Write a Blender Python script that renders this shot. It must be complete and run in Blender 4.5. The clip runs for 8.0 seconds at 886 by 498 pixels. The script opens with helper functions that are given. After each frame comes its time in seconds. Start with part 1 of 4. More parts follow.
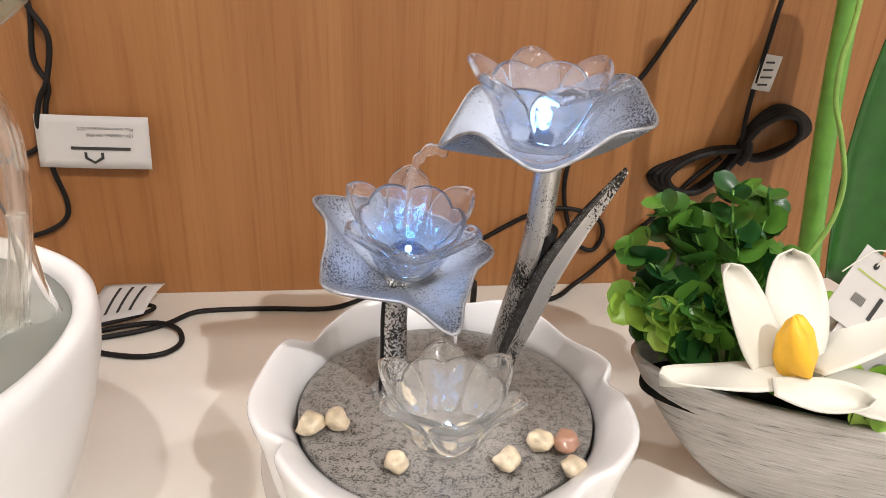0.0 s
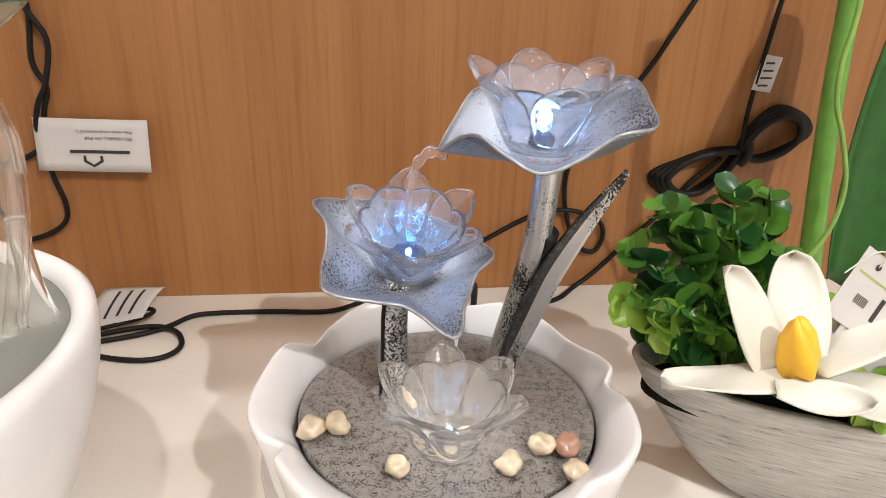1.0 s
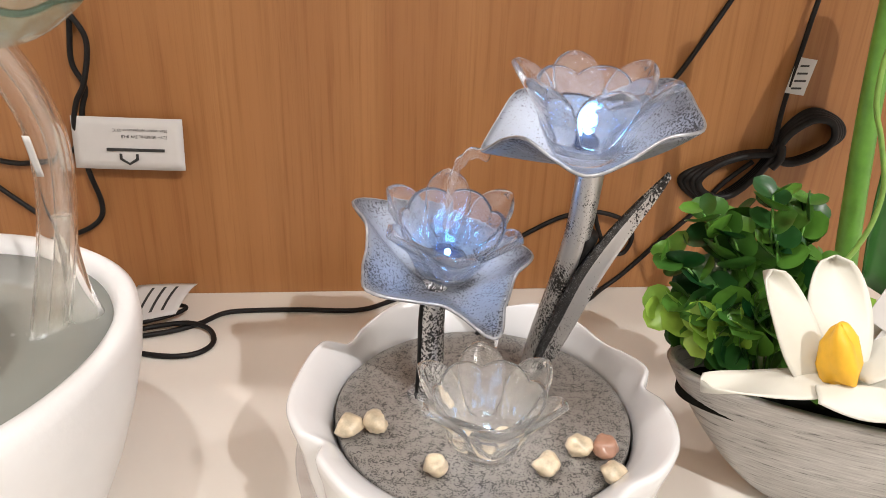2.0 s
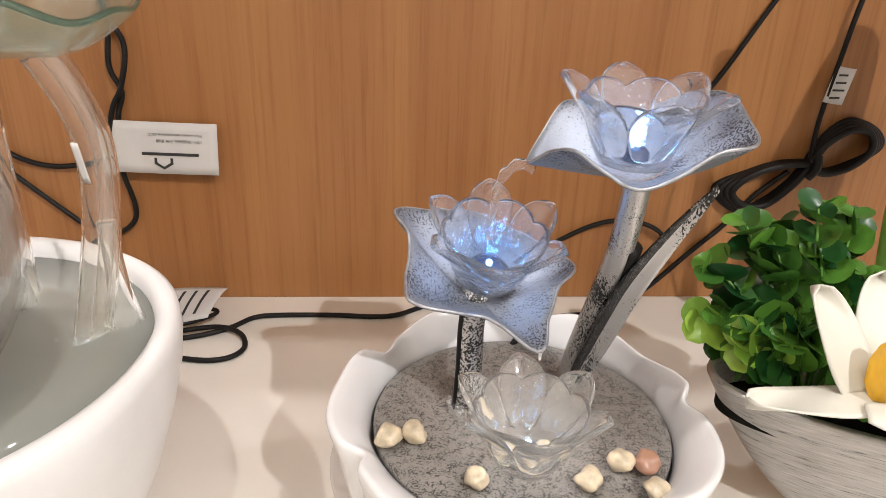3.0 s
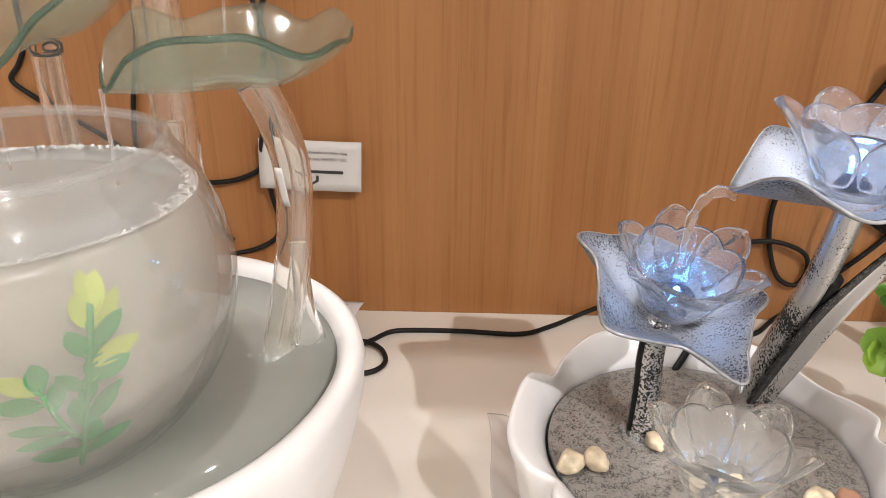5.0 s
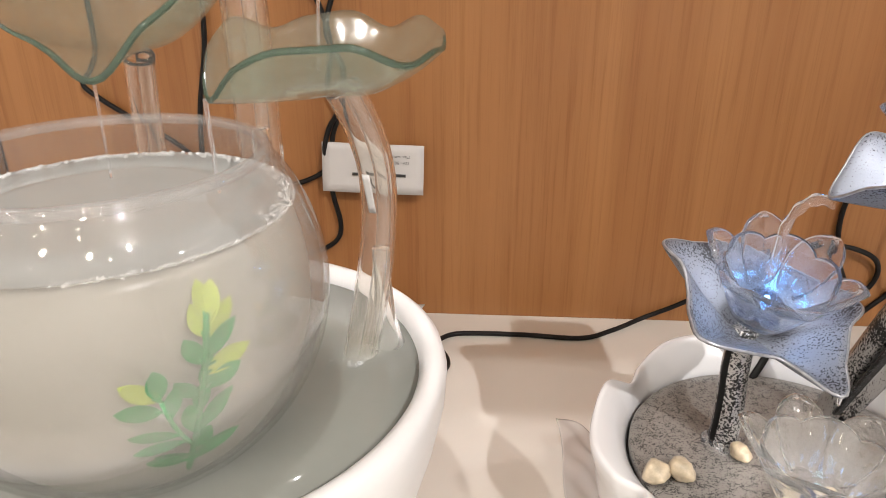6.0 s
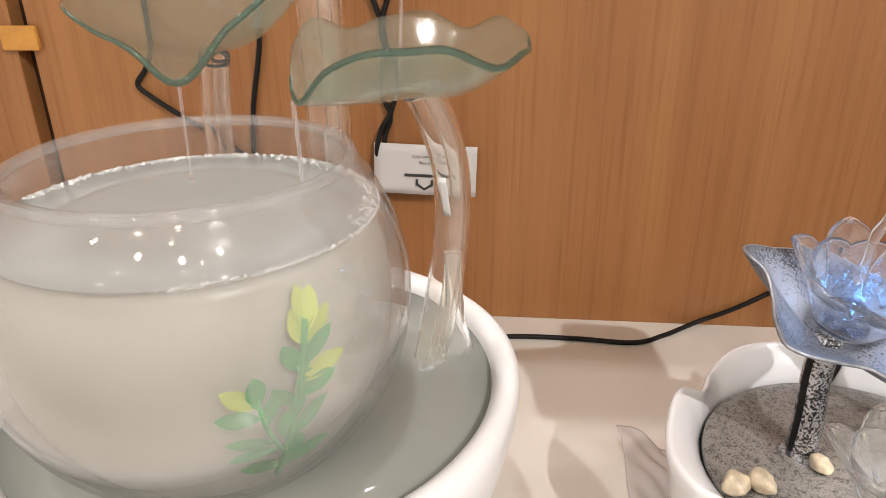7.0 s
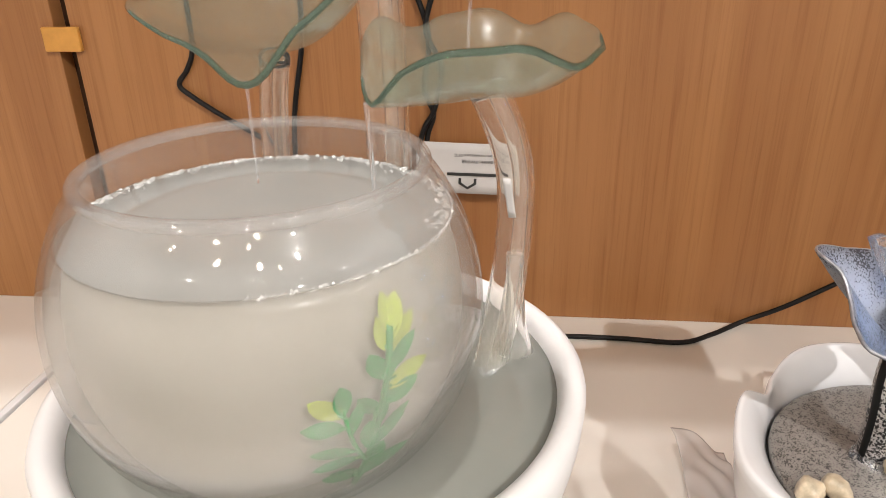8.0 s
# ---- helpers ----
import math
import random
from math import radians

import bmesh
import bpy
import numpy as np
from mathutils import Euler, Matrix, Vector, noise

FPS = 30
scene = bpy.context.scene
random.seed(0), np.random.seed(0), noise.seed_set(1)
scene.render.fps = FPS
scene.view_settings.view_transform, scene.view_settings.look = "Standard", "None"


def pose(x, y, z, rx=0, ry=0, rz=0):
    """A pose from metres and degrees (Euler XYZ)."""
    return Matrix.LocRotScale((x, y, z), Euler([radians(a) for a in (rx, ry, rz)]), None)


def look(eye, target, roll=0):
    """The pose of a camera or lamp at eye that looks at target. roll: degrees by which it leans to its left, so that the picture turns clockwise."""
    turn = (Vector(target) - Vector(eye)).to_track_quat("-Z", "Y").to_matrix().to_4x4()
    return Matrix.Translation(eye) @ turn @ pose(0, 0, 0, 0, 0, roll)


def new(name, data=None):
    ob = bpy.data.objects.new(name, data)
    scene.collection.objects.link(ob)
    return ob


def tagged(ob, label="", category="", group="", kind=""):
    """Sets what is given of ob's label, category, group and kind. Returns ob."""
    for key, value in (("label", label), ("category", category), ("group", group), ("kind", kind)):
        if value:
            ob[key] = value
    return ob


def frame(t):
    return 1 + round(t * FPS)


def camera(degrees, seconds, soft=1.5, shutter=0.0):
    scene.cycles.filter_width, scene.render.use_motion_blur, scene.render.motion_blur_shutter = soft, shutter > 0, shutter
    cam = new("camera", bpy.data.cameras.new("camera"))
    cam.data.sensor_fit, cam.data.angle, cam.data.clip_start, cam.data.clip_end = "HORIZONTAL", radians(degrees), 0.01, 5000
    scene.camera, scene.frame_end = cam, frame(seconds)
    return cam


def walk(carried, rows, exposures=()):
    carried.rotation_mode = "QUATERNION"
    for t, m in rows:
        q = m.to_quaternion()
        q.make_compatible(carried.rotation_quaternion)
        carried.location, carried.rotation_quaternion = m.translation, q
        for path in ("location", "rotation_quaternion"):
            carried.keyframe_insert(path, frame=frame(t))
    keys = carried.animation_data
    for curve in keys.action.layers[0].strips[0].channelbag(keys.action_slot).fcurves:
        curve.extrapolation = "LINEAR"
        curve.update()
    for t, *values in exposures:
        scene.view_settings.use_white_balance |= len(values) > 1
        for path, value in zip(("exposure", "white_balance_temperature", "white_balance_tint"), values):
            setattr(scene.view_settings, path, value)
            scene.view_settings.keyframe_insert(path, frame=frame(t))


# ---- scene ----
cam = camera(65.0, 8.0, soft=0.75)
PATH = [
    (0, (-0.016, 0.094, 0.368), (0.215, 1.899, -0.463), 2.1),
    (0.5, (-0.016, 0.097, 0.369), (0.214, 1.902, -0.461), 2.0),
    (1, (-0.016, 0.096, 0.368), (0.215, 1.902, -0.459), 1.9),
    (1.5, (-0.022, 0.095, 0.368), (0.188, 1.903, -0.461), 1.8),
    (3, (-0.047, 0.101, 0.372), (0.098, 1.917, -0.452), 2.1),
    (3.5, (-0.056, 0.104, 0.373), (0.056, 1.924, -0.448), 1.6),
    (4, (-0.073, 0.104, 0.376), (-0.002, 1.927, -0.442), 1.2),
    (4.5, (-0.097, 0.103, 0.377), (-0.091, 1.93, -0.438), 0.8),
    (5, (-0.12, 0.106, 0.38), (-0.163, 1.935, -0.428), 0.6),
    (6.5, (-0.171, 0.108, 0.385), (-0.323, 1.928, -0.431), -0.4),
    (7, (-0.189, 0.111, 0.385), (-0.364, 1.929, -0.431), -0.4),
    (7.5, (-0.204, 0.113, 0.386), (-0.408, 1.93, -0.426), -0.7),
    (8, (-0.219, 0.116, 0.386), (-0.434, 1.925, -0.441), -1.2),
]
walk(cam, [(t, look(eye, target, roll)) for t, eye, target, roll in PATH])


# ---------------------------------------------------------------- light
def world_light():
    w = bpy.data.worlds.new("room_air")
    w.use_nodes = True
    bg = w.node_tree.nodes["Background"]
    bg.inputs[0].default_value = (1.0, 0.93, 0.86, 1)
    bg.inputs[1].default_value = 0.22
    scene.world = w


def lamp(name, place, target, power, size, colour, kind="AREA", spot=60):
    data = bpy.data.lights.new(name, kind)
    data.energy, data.color = power, colour
    if kind == "AREA":
        data.shape, data.size = "DISK", size
    elif kind == "SPOT":
        data.shadow_soft_size, data.spot_size, data.spot_blend = size, radians(spot), 0.5
    else:
        data.shadow_soft_size = size
    ob = new(name, data)
    ob.matrix_world = look(place, target)
    return ob


WARM = (1.0, 0.86, 0.71)
COLD = (1.0, 0.97, 0.955)
CEILING = 2.4
world_light()
KEY_LAMPS = [((1.25, 0.265, CEILING - 0.03), 13), ((-1.45, 0.265, CEILING - 0.03), 19), ((-0.45, 0.064, CEILING - 0.03), 14)]
SPOT = (1.29, -1.6, CEILING - 0.03)
FRONT = [(-2.0, -1.6, CEILING - 0.03), (-0.8, -2.2, CEILING - 0.03), (0.4, -2.2, CEILING - 0.03)]
for place, power in KEY_LAMPS:
    lamp("downlight_glow", place, (place[0], place[1], 0), power, 0.08, COLD)
lamp("spot_glow", SPOT, (0, 0.55, 0.1), 60, 0.05, COLD)
for place in FRONT:
    lamp("front_light_glow", place, (0, 0.7, 0.3), 5.5, 0.12, WARM)

# ---------------------------------------------------------------- materials
def material(name, build):
    m = bpy.data.materials.new(name)
    m.use_nodes = True
    nt = m.node_tree
    bsdf = nt.nodes["Principled BSDF"]
    build(nt, bsdf)
    return m


def node(nt, kind, **inputs):
    n = nt.nodes.new(kind)
    for key, value in inputs.items():
        n.inputs[key.replace("_", " ")].default_value = value
    return n


def coords(nt, scale=(1, 1, 1), which="Object"):
    tc = nt.nodes.new("ShaderNodeTexCoord")
    mp = nt.nodes.new("ShaderNodeMapping")
    mp.inputs["Scale"].default_value = scale
    nt.links.new(tc.outputs[which], mp.inputs["Vector"])
    return mp.outputs["Vector"]


def noise_tex(nt, vec, scale, detail=4.0, rough=0.55, distort=0.0):
    n = nt.nodes.new("ShaderNodeTexNoise")
    n.inputs["Scale"].default_value, n.inputs["Detail"].default_value = scale, detail
    n.inputs["Roughness"].default_value, n.inputs["Distortion"].default_value = rough, distort
    nt.links.new(vec, n.inputs["Vector"])
    return n.outputs["Fac"]


def ramp(nt, fac, stops):
    r = nt.nodes.new("ShaderNodeValToRGB")
    els = r.color_ramp.elements
    while len(els) < len(stops):
        els.new(0.5)
    for e, (pos, col) in zip(els, stops):
        e.position, e.color = pos, (*col, 1)
    nt.links.new(fac, r.inputs["Fac"])
    return r.outputs["Color"]


def mix(nt, fac, a, b, mode="MIX"):
    n = nt.nodes.new("ShaderNodeMix")
    n.data_type, n.blend_type = "RGBA", mode
    for sock, val in ((n.inputs["Factor"], fac), (n.inputs["A"], a), (n.inputs["B"], b)):
        if isinstance(val, (int, float)):
            sock.default_value = val
        elif isinstance(val, tuple):
            sock.default_value = (*val, 1)
        else:
            nt.links.new(val, sock)
    return n.outputs["Result"]


def bump(nt, bsdf, height, strength, distance=0.001):
    b = nt.nodes.new("ShaderNodeBump")
    b.inputs["Strength"].default_value, b.inputs["Distance"].default_value = strength, distance
    nt.links.new(height, b.inputs["Height"])
    nt.links.new(b.outputs["Normal"], bsdf.inputs["Normal"])


def plain(name, colour, rough=0.5, metal=0.0, vary=0.12, scale=40, bumpy=0.0, coat=0.0, shine=0.5):
    def build(nt, bsdf):
        v = coords(nt)
        n = noise_tex(nt, v, scale)
        dark = tuple(c * (1 - vary) for c in colour)
        lite = tuple(min(1, c * (1 + vary * 0.5)) for c in colour)
        nt.links.new(ramp(nt, n, [(0.3, dark), (0.7, lite)]), bsdf.inputs["Base Color"])
        bsdf.inputs["Roughness"].default_value, bsdf.inputs["Metallic"].default_value = rough, metal
        bsdf.inputs["Coat Weight"].default_value, bsdf.inputs["Specular IOR Level"].default_value = coat, shine
        if bumpy:
            bump(nt, bsdf, noise_tex(nt, v, scale * 4), bumpy)
    return material(name, build)


def wood(name, light, dark):
    def build(nt, bsdf):
        fine = noise_tex(nt, coords(nt, (170, 8, 3.2)), 1.0, 6, 0.65, 0.2)
        broad = noise_tex(nt, coords(nt, (22, 3, 0.9)), 1.0, 3, 0.5, 0.5)
        flecks = noise_tex(nt, coords(nt, (420, 30, 14)), 1.0, 3, 0.6)
        base = ramp(nt, broad, [(0.3, dark), (0.5, tuple((a + b) / 2 for a, b in zip(light, dark))), (0.72, light)])
        grain = ramp(nt, fine, [(0.3, (0.8, 0.74, 0.67)), (0.5, (1, 1, 1)), (0.72, (1.06, 1.06, 1.06))])
        fl = ramp(nt, flecks, [(0.3, (0.8, 0.75, 0.7)), (0.45, (1, 1, 1))])
        c = mix(nt, 0.95, base, grain, "MULTIPLY")
        c = mix(nt, 0.5, c, fl, "MULTIPLY")
        nt.links.new(c, bsdf.inputs["Base Color"])
        bsdf.inputs["Roughness"].default_value = 0.42
        bump(nt, bsdf, fine, 0.12, 0.0004)
    return material(name, build)


def speckled(name, light, dark, amount, scale, metal=0.6, rough=0.38, stretch=(1, 1, 1), patch=0.4, patch_size=0.16):
    def build(nt, bsdf):
        v = coords(nt, stretch)
        n1 = noise_tex(nt, v, scale, 3, 0.6)
        n2 = noise_tex(nt, v, scale * patch_size, 2, 0.5)
        add = nt.nodes.new("ShaderNodeMath")
        add.operation = "MULTIPLY_ADD"
        nt.links.new(n2, add.inputs[0])
        add.inputs[1].default_value = patch
        nt.links.new(n1, add.inputs[2])
        fac = ramp(nt, add.outputs[0], [(amount + 0.27, (1, 1, 1)), (amount + 0.33, (0, 0, 0))])
        nt.links.new(mix(nt, fac, light, dark), bsdf.inputs["Base Color"])
        bsdf.inputs["Roughness"].default_value = rough
        mm = nt.nodes.new("ShaderNodeMath")
        mm.operation = "MULTIPLY_ADD"
        nt.links.new(fac, mm.inputs[0])
        mm.inputs[1].default_value, mm.inputs[2].default_value = -metal, metal
        nt.links.new(mm.outputs[0], bsdf.inputs["Metallic"])
        bump(nt, bsdf, n1, 0.25, 0.0005)
    return material(name, build)


def glass(name, colour, rough=0.02, ior=1.45, milk=0.0, milk_colour=(0.8, 0.8, 0.8), wavy=0.08, shiny=0.0):
    def build(nt, bsdf):
        bsdf.inputs["Base Color"].default_value = (*colour, 1)
        bsdf.inputs["Roughness"].default_value, bsdf.inputs["IOR"].default_value = rough, ior
        bsdf.inputs["Transmission Weight"].default_value = 1.0
        bsdf.inputs["Coat Weight"].default_value, bsdf.inputs["Coat Roughness"].default_value, bsdf.inputs["Coat IOR"].default_value = shiny, 0.03, 1.6
        v = coords(nt)
        if wavy:
            bump(nt, bsdf, noise_tex(nt, v, 90, 2), wavy, 0.001)
        if milk:
            d = nt.nodes.new("ShaderNodeBsdfPrincipled")
            d.inputs["Base Color"].default_value = (*milk_colour, 1)
            d.inputs["Roughness"].default_value = 0.35
            s = nt.nodes.new("ShaderNodeMixShader")
            s.inputs[0].default_value = milk
            nt.links.new(bsdf.outputs[0], s.inputs[1])
            nt.links.new(d.outputs[0], s.inputs[2])
            nt.links.new(s.outputs[0], nt.nodes["Material Output"].inputs["Surface"])
    return material(name, build)


def thin_glass(name, tint, rough=0.04, milk=0.0, milk_colour=(0.8, 0.8, 0.8), ior=1.6, wavy=0.15, scale=120):
    """A thin clear wall: light passes straight, the surface mirrors more at a slant, and a little is scattered."""
    def build(nt, bsdf):
        b = nt.nodes.new("ShaderNodeBump")
        b.inputs["Strength"].default_value, b.inputs["Distance"].default_value = wavy, 0.002
        nt.links.new(noise_tex(nt, coords(nt), scale, 2), b.inputs["Height"])
        t = nt.nodes.new("ShaderNodeBsdfTransparent")
        t.inputs[0].default_value = (*tint, 1)
        g = nt.nodes.new("ShaderNodeBsdfGlossy")
        g.inputs["Roughness"].default_value = rough
        nt.links.new(b.outputs["Normal"], g.inputs["Normal"])
        lw = nt.nodes.new("ShaderNodeLayerWeight")
        nt.links.new(b.outputs["Normal"], lw.inputs["Normal"])
        pw = nt.nodes.new("ShaderNodeMath")
        pw.operation = "POWER"
        nt.links.new(lw.outputs["Facing"], pw.inputs[0])
        pw.inputs[1].default_value = 3.5
        fr = nt.nodes.new("ShaderNodeMath")
        fr.operation = "MULTIPLY_ADD"
        nt.links.new(pw.outputs[0], fr.inputs[0])
        fr.inputs[1].default_value = 0.55
        fr.inputs[2].default_value = ((ior - 1) / (ior + 1)) ** 2
        bsdf.inputs["Base Color"].default_value = (*milk_colour, 1)
        bsdf.inputs["Roughness"].default_value = 0.3
        tl = nt.nodes.new("ShaderNodeBsdfTranslucent")
        tl.inputs[0].default_value = (*milk_colour, 1)
        m1, m2, m3 = (nt.nodes.new("ShaderNodeMixShader") for _ in range(3))
        m1.inputs[0].default_value, m2.inputs[0].default_value = 0.5, milk
        nt.links.new(bsdf.outputs[0], m1.inputs[1])
        nt.links.new(tl.outputs[0], m1.inputs[2])
        nt.links.new(t.outputs[0], m2.inputs[1])
        nt.links.new(m1.outputs[0], m2.inputs[2])
        nt.links.new(fr.outputs[0], m3.inputs[0])
        nt.links.new(m2.outputs[0], m3.inputs[1])
        nt.links.new(g.outputs[0], m3.inputs[2])
        nt.links.new(m3.outputs[0], nt.nodes["Material Output"].inputs["Surface"])
    return material(name, build)


def haze(name, colour, clear, rough=0.3):
    """Cloudy water: part of the light goes straight through, the rest is scattered back."""
    def build(nt, bsdf):
        v = coords(nt)
        n = noise_tex(nt, v, 14, 3)
        lo = tuple(c * 0.9 for c in colour)
        nt.links.new(ramp(nt, n, [(0.3, lo), (0.7, colour)]), bsdf.inputs["Base Color"])
        bsdf.inputs["Roughness"].default_value = rough
        t = nt.nodes.new("ShaderNodeBsdfTransparent")
        tl = nt.nodes.new("ShaderNodeBsdfTranslucent")
        tl.inputs[0].default_value = (*colour, 1)
        s1 = nt.nodes.new("ShaderNodeMixShader")
        s1.inputs[0].default_value = 0.12
        nt.links.new(bsdf.outputs[0], s1.inputs[1])
        nt.links.new(tl.outputs[0], s1.inputs[2])
        s2 = nt.nodes.new("ShaderNodeMixShader")
        s2.inputs[0].default_value = clear
        nt.links.new(s1.outputs[0], s2.inputs[1])
        nt.links.new(t.outputs[0], s2.inputs[2])
        nt.links.new(s2.outputs[0], nt.nodes["Material Output"].inputs["Surface"])
    return material(name, build)


def glow(name, colour, strength):
    def build(nt, bsdf):
        bsdf.inputs["Base Color"].default_value = (*colour, 1)
        bsdf.inputs["Emission Color"].default_value = (*colour, 1)
        bsdf.inputs["Emission Strength"].default_value = strength
    return material(name, build)


def leafy(name, light, dark, rough=0.35):
    def build(nt, bsdf):
        v = coords(nt)
        n = noise_tex(nt, v, 60, 3)
        oi = nt.nodes.new("ShaderNodeObjectInfo")
        base = mix(nt, oi.outputs["Random"], dark, light)
        sh = ramp(nt, n, [(0.3, (0.7, 0.75, 0.7)), (0.7, (1.1, 1.1, 1.0))])
        nt.links.new(mix(nt, 0.8, base, sh, "MULTIPLY"), bsdf.inputs["Base Color"])
        bsdf.inputs["Roughness"].default_value = rough
        bsdf.inputs["Subsurface Weight"].default_value = 0.0
    return material(name, build)


def brushed(name):
    def build(nt, bsdf):
        v = coords(nt, (14, 60, 640))
        n = noise_tex(nt, v, 1.0, 5, 0.7, 0.6)
        n2 = noise_tex(nt, coords(nt), 25, 3)
        c = ramp(nt, n, [(0.3, (0.1, 0.095, 0.09)), (0.42, (0.44, 0.43, 0.42)), (0.7, (0.64, 0.63, 0.61))])
        c = mix(nt, 0.35, c, ramp(nt, n2, [(0.3, (0.6, 0.58, 0.55)), (0.7, (1, 1, 1))]), "MULTIPLY")
        nt.links.new(c, bsdf.inputs["Base Color"])
        bsdf.inputs["Roughness"].default_value, bsdf.inputs["Metallic"].default_value = 0.38, 0.65
        bump(nt, bsdf, n, 0.5, 0.0015)
    return material(name, build)


WOOD = wood("honey_oak_laminate", (0.385, 0.178, 0.063), (0.3, 0.126, 0.041))
SHELF = plain("cream_laminate", (0.76, 0.72, 0.66), 0.28, vary=0.04, scale=6, coat=0.2)
ROOM = plain("shop_paint", (0.84, 0.82, 0.79), 0.7, vary=0.05, scale=2)
FLOORING = plain("shop_floor_tile", (0.6, 0.57, 0.53), 0.35, vary=0.1, scale=3)
GAP = plain("dark_gap_wood", (0.07, 0.03, 0.012), 0.7)
CLIPWOOD = plain("orange_veneer", (0.62, 0.3, 0.06), 0.4, scale=80)
CERAMIC = plain("white_glazed_ceramic", (0.72, 0.718, 0.725), 0.22, vary=0.03, scale=15, bumpy=0.05, coat=0.4)
PLASTER = plain("white_matt_ceramic", (0.76, 0.755, 0.755), 0.4, vary=0.04, scale=18, bumpy=0.25)
STONE = speckled("grey_speckled_stone", (0.225, 0.21, 0.193), (0.035, 0.033, 0.031), 0.345, 1100, metal=0.0, rough=0.33)
# Dish silver: the blue glow of the cup lamps is put into its base.
SILVER = speckled("blue_lit_antique_silver_paint", (0.18, 0.195, 0.23), (0.01, 0.01, 0.015), 0.41, 800, metal=0.12, rough=0.45, patch=0.55, patch_size=0.04)
SILVER_DARK = speckled("antique_silver_stem_paint", (0.55, 0.54, 0.53), (0.01, 0.01, 0.01), 0.51, 1100, metal=0.75, rough=0.34, stretch=(1, 1, 0.5), patch=0.8, patch_size=0.05)
SILVER_MID = speckled("coarse_silver_stem_paint", (0.58, 0.57, 0.56), (0.01, 0.01, 0.01), 0.4, 750, metal=0.7, rough=0.34)
# Paler silver than the dishes, for the thin tube round each rim.
EDGE = plain("bright_silver_edge", (0.42, 0.43, 0.46), 0.32, metal=0.7, vary=0.3, scale=200)
NAVY = plain("blue_black_plastic", (0.008, 0.018, 0.06), 0.15)
BLACKISH = speckled("black_silver_paint", (0.2, 0.2, 0.21), (0.006, 0.006, 0.006), 0.5, 1200)
BLACK = plain("black_paint", (0.008, 0.008, 0.008), 0.45, shine=0.2)
REFRACT = glass("thick_clear_glass", (1.0, 0.995, 0.98), 0.0, 1.24, milk=0.045, milk_colour=(0.92, 0.9, 0.86), wavy=0.45, shiny=1.0)
CLEAR = thin_glass("clear_glass", (0.97, 0.97, 0.96), 0.05, 0.05, (0.85, 0.84, 0.82), 1.75, 0.35, 90)
# Two upper cups and their water: lamp blue put into tint and milk.
COOL = thin_glass("lit_glass", (0.95, 0.96, 1.0), 0.07, 0.07, (0.78, 0.8, 0.95), 1.65, 0.3, 90)
COOL_THICK = glass("thick_lit_glass", (0.97, 0.98, 1.0), 0.0, 1.3, milk=0.035, milk_colour=(0.8, 0.86, 1.0), wavy=0.4, shiny=1.0)
LIT_WATER = thin_glass("lit_water", (0.85, 0.93, 1.0), 0.02, 0.06, (0.6, 0.8, 1.0), 1.6, 0.9, 160)
GREENGLASS = thin_glass("frosted_green_glass", (0.88, 0.92, 0.87), 0.12, 0.14, (0.56, 0.6, 0.52), 1.5, 0.3, 40)
GREENEDGE = thin_glass("green_glass_edge", (0.5, 0.62, 0.55), 0.05, 0.2, (0.2, 0.3, 0.25), 1.6, 0.3, 150)
ACRYLIC = glass("acrylic_tube", (0.99, 0.97, 0.94), 0.01, 1.16, milk=0.02, milk_colour=(0.85, 0.81, 0.75), wavy=0.01, shiny=0.8)
ROD = glass("solid_acrylic_rod", (0.98, 0.97, 0.94), 0.02, 1.3, milk=0.1, milk_colour=(0.85, 0.83, 0.78), wavy=0.02, shiny=0.6)
BOWLGLASS = thin_glass("fish_bowl_glass", (0.97, 0.97, 0.97), 0.02, 0.08, (0.8, 0.79, 0.76), 1.65, 0.03, 20)
CLOUDY = haze("cloudy_bowl_water", (0.62, 0.59, 0.53), 0.72)
# Darker grey than the water below: the surface reflection is put into it.
SURFACE = haze("still_water_surface", (0.4, 0.4, 0.38), 0.1, 0.05)
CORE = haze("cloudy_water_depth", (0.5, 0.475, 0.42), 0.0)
POND = haze("cloudy_tray_water", (0.33, 0.34, 0.305), 0.1, 0.06)
STREAM = glass("falling_water_glass", (1, 1, 1), 0.01, 1.33, milk=0.06, milk_colour=(0.85, 0.88, 0.95))
RIMGLASS = thin_glass("bowl_rim_glass", (0.95, 0.95, 0.95), 0.05, 0.12, (0.85, 0.85, 0.85), 1.6, 0.1, 60)
FILM = thin_glass("crumpled_film", (0.95, 0.94, 0.93), 0.2, 0.55, (0.88, 0.86, 0.85), 1.5, 0.2, 60)
LED = glow("led_light", (0.45, 0.75, 1.0), 7)
CABLE = plain("black_rubber", (0.009, 0.008, 0.008), 0.5, vary=0.2, shine=0.25)
PAPER = plain("white_label_paper", (0.58, 0.565, 0.555), 0.6, vary=0.03)
INK = plain("black_ink", (0.03, 0.03, 0.03), 0.6)
GREENINK = plain("green_ink", (0.4, 0.5, 0.12), 0.6)
LEAF = leafy("waxy_green_leaf", (0.105, 0.26, 0.035), (0.006, 0.055, 0.016), 0.28)
LEAF_YOUNG = leafy("young_green_leaf", (0.4, 0.6, 0.1), (0.24, 0.46, 0.06))
STALK = leafy("green_stalk", (0.16, 0.36, 0.06), (0.1, 0.28, 0.05))
VINE = leafy("pale_green_vine", (0.3, 0.5, 0.14), (0.25, 0.44, 0.1))
BLADE = leafy("large_green_blade", (0.02, 0.105, 0.014), (0.015, 0.085, 0.011))
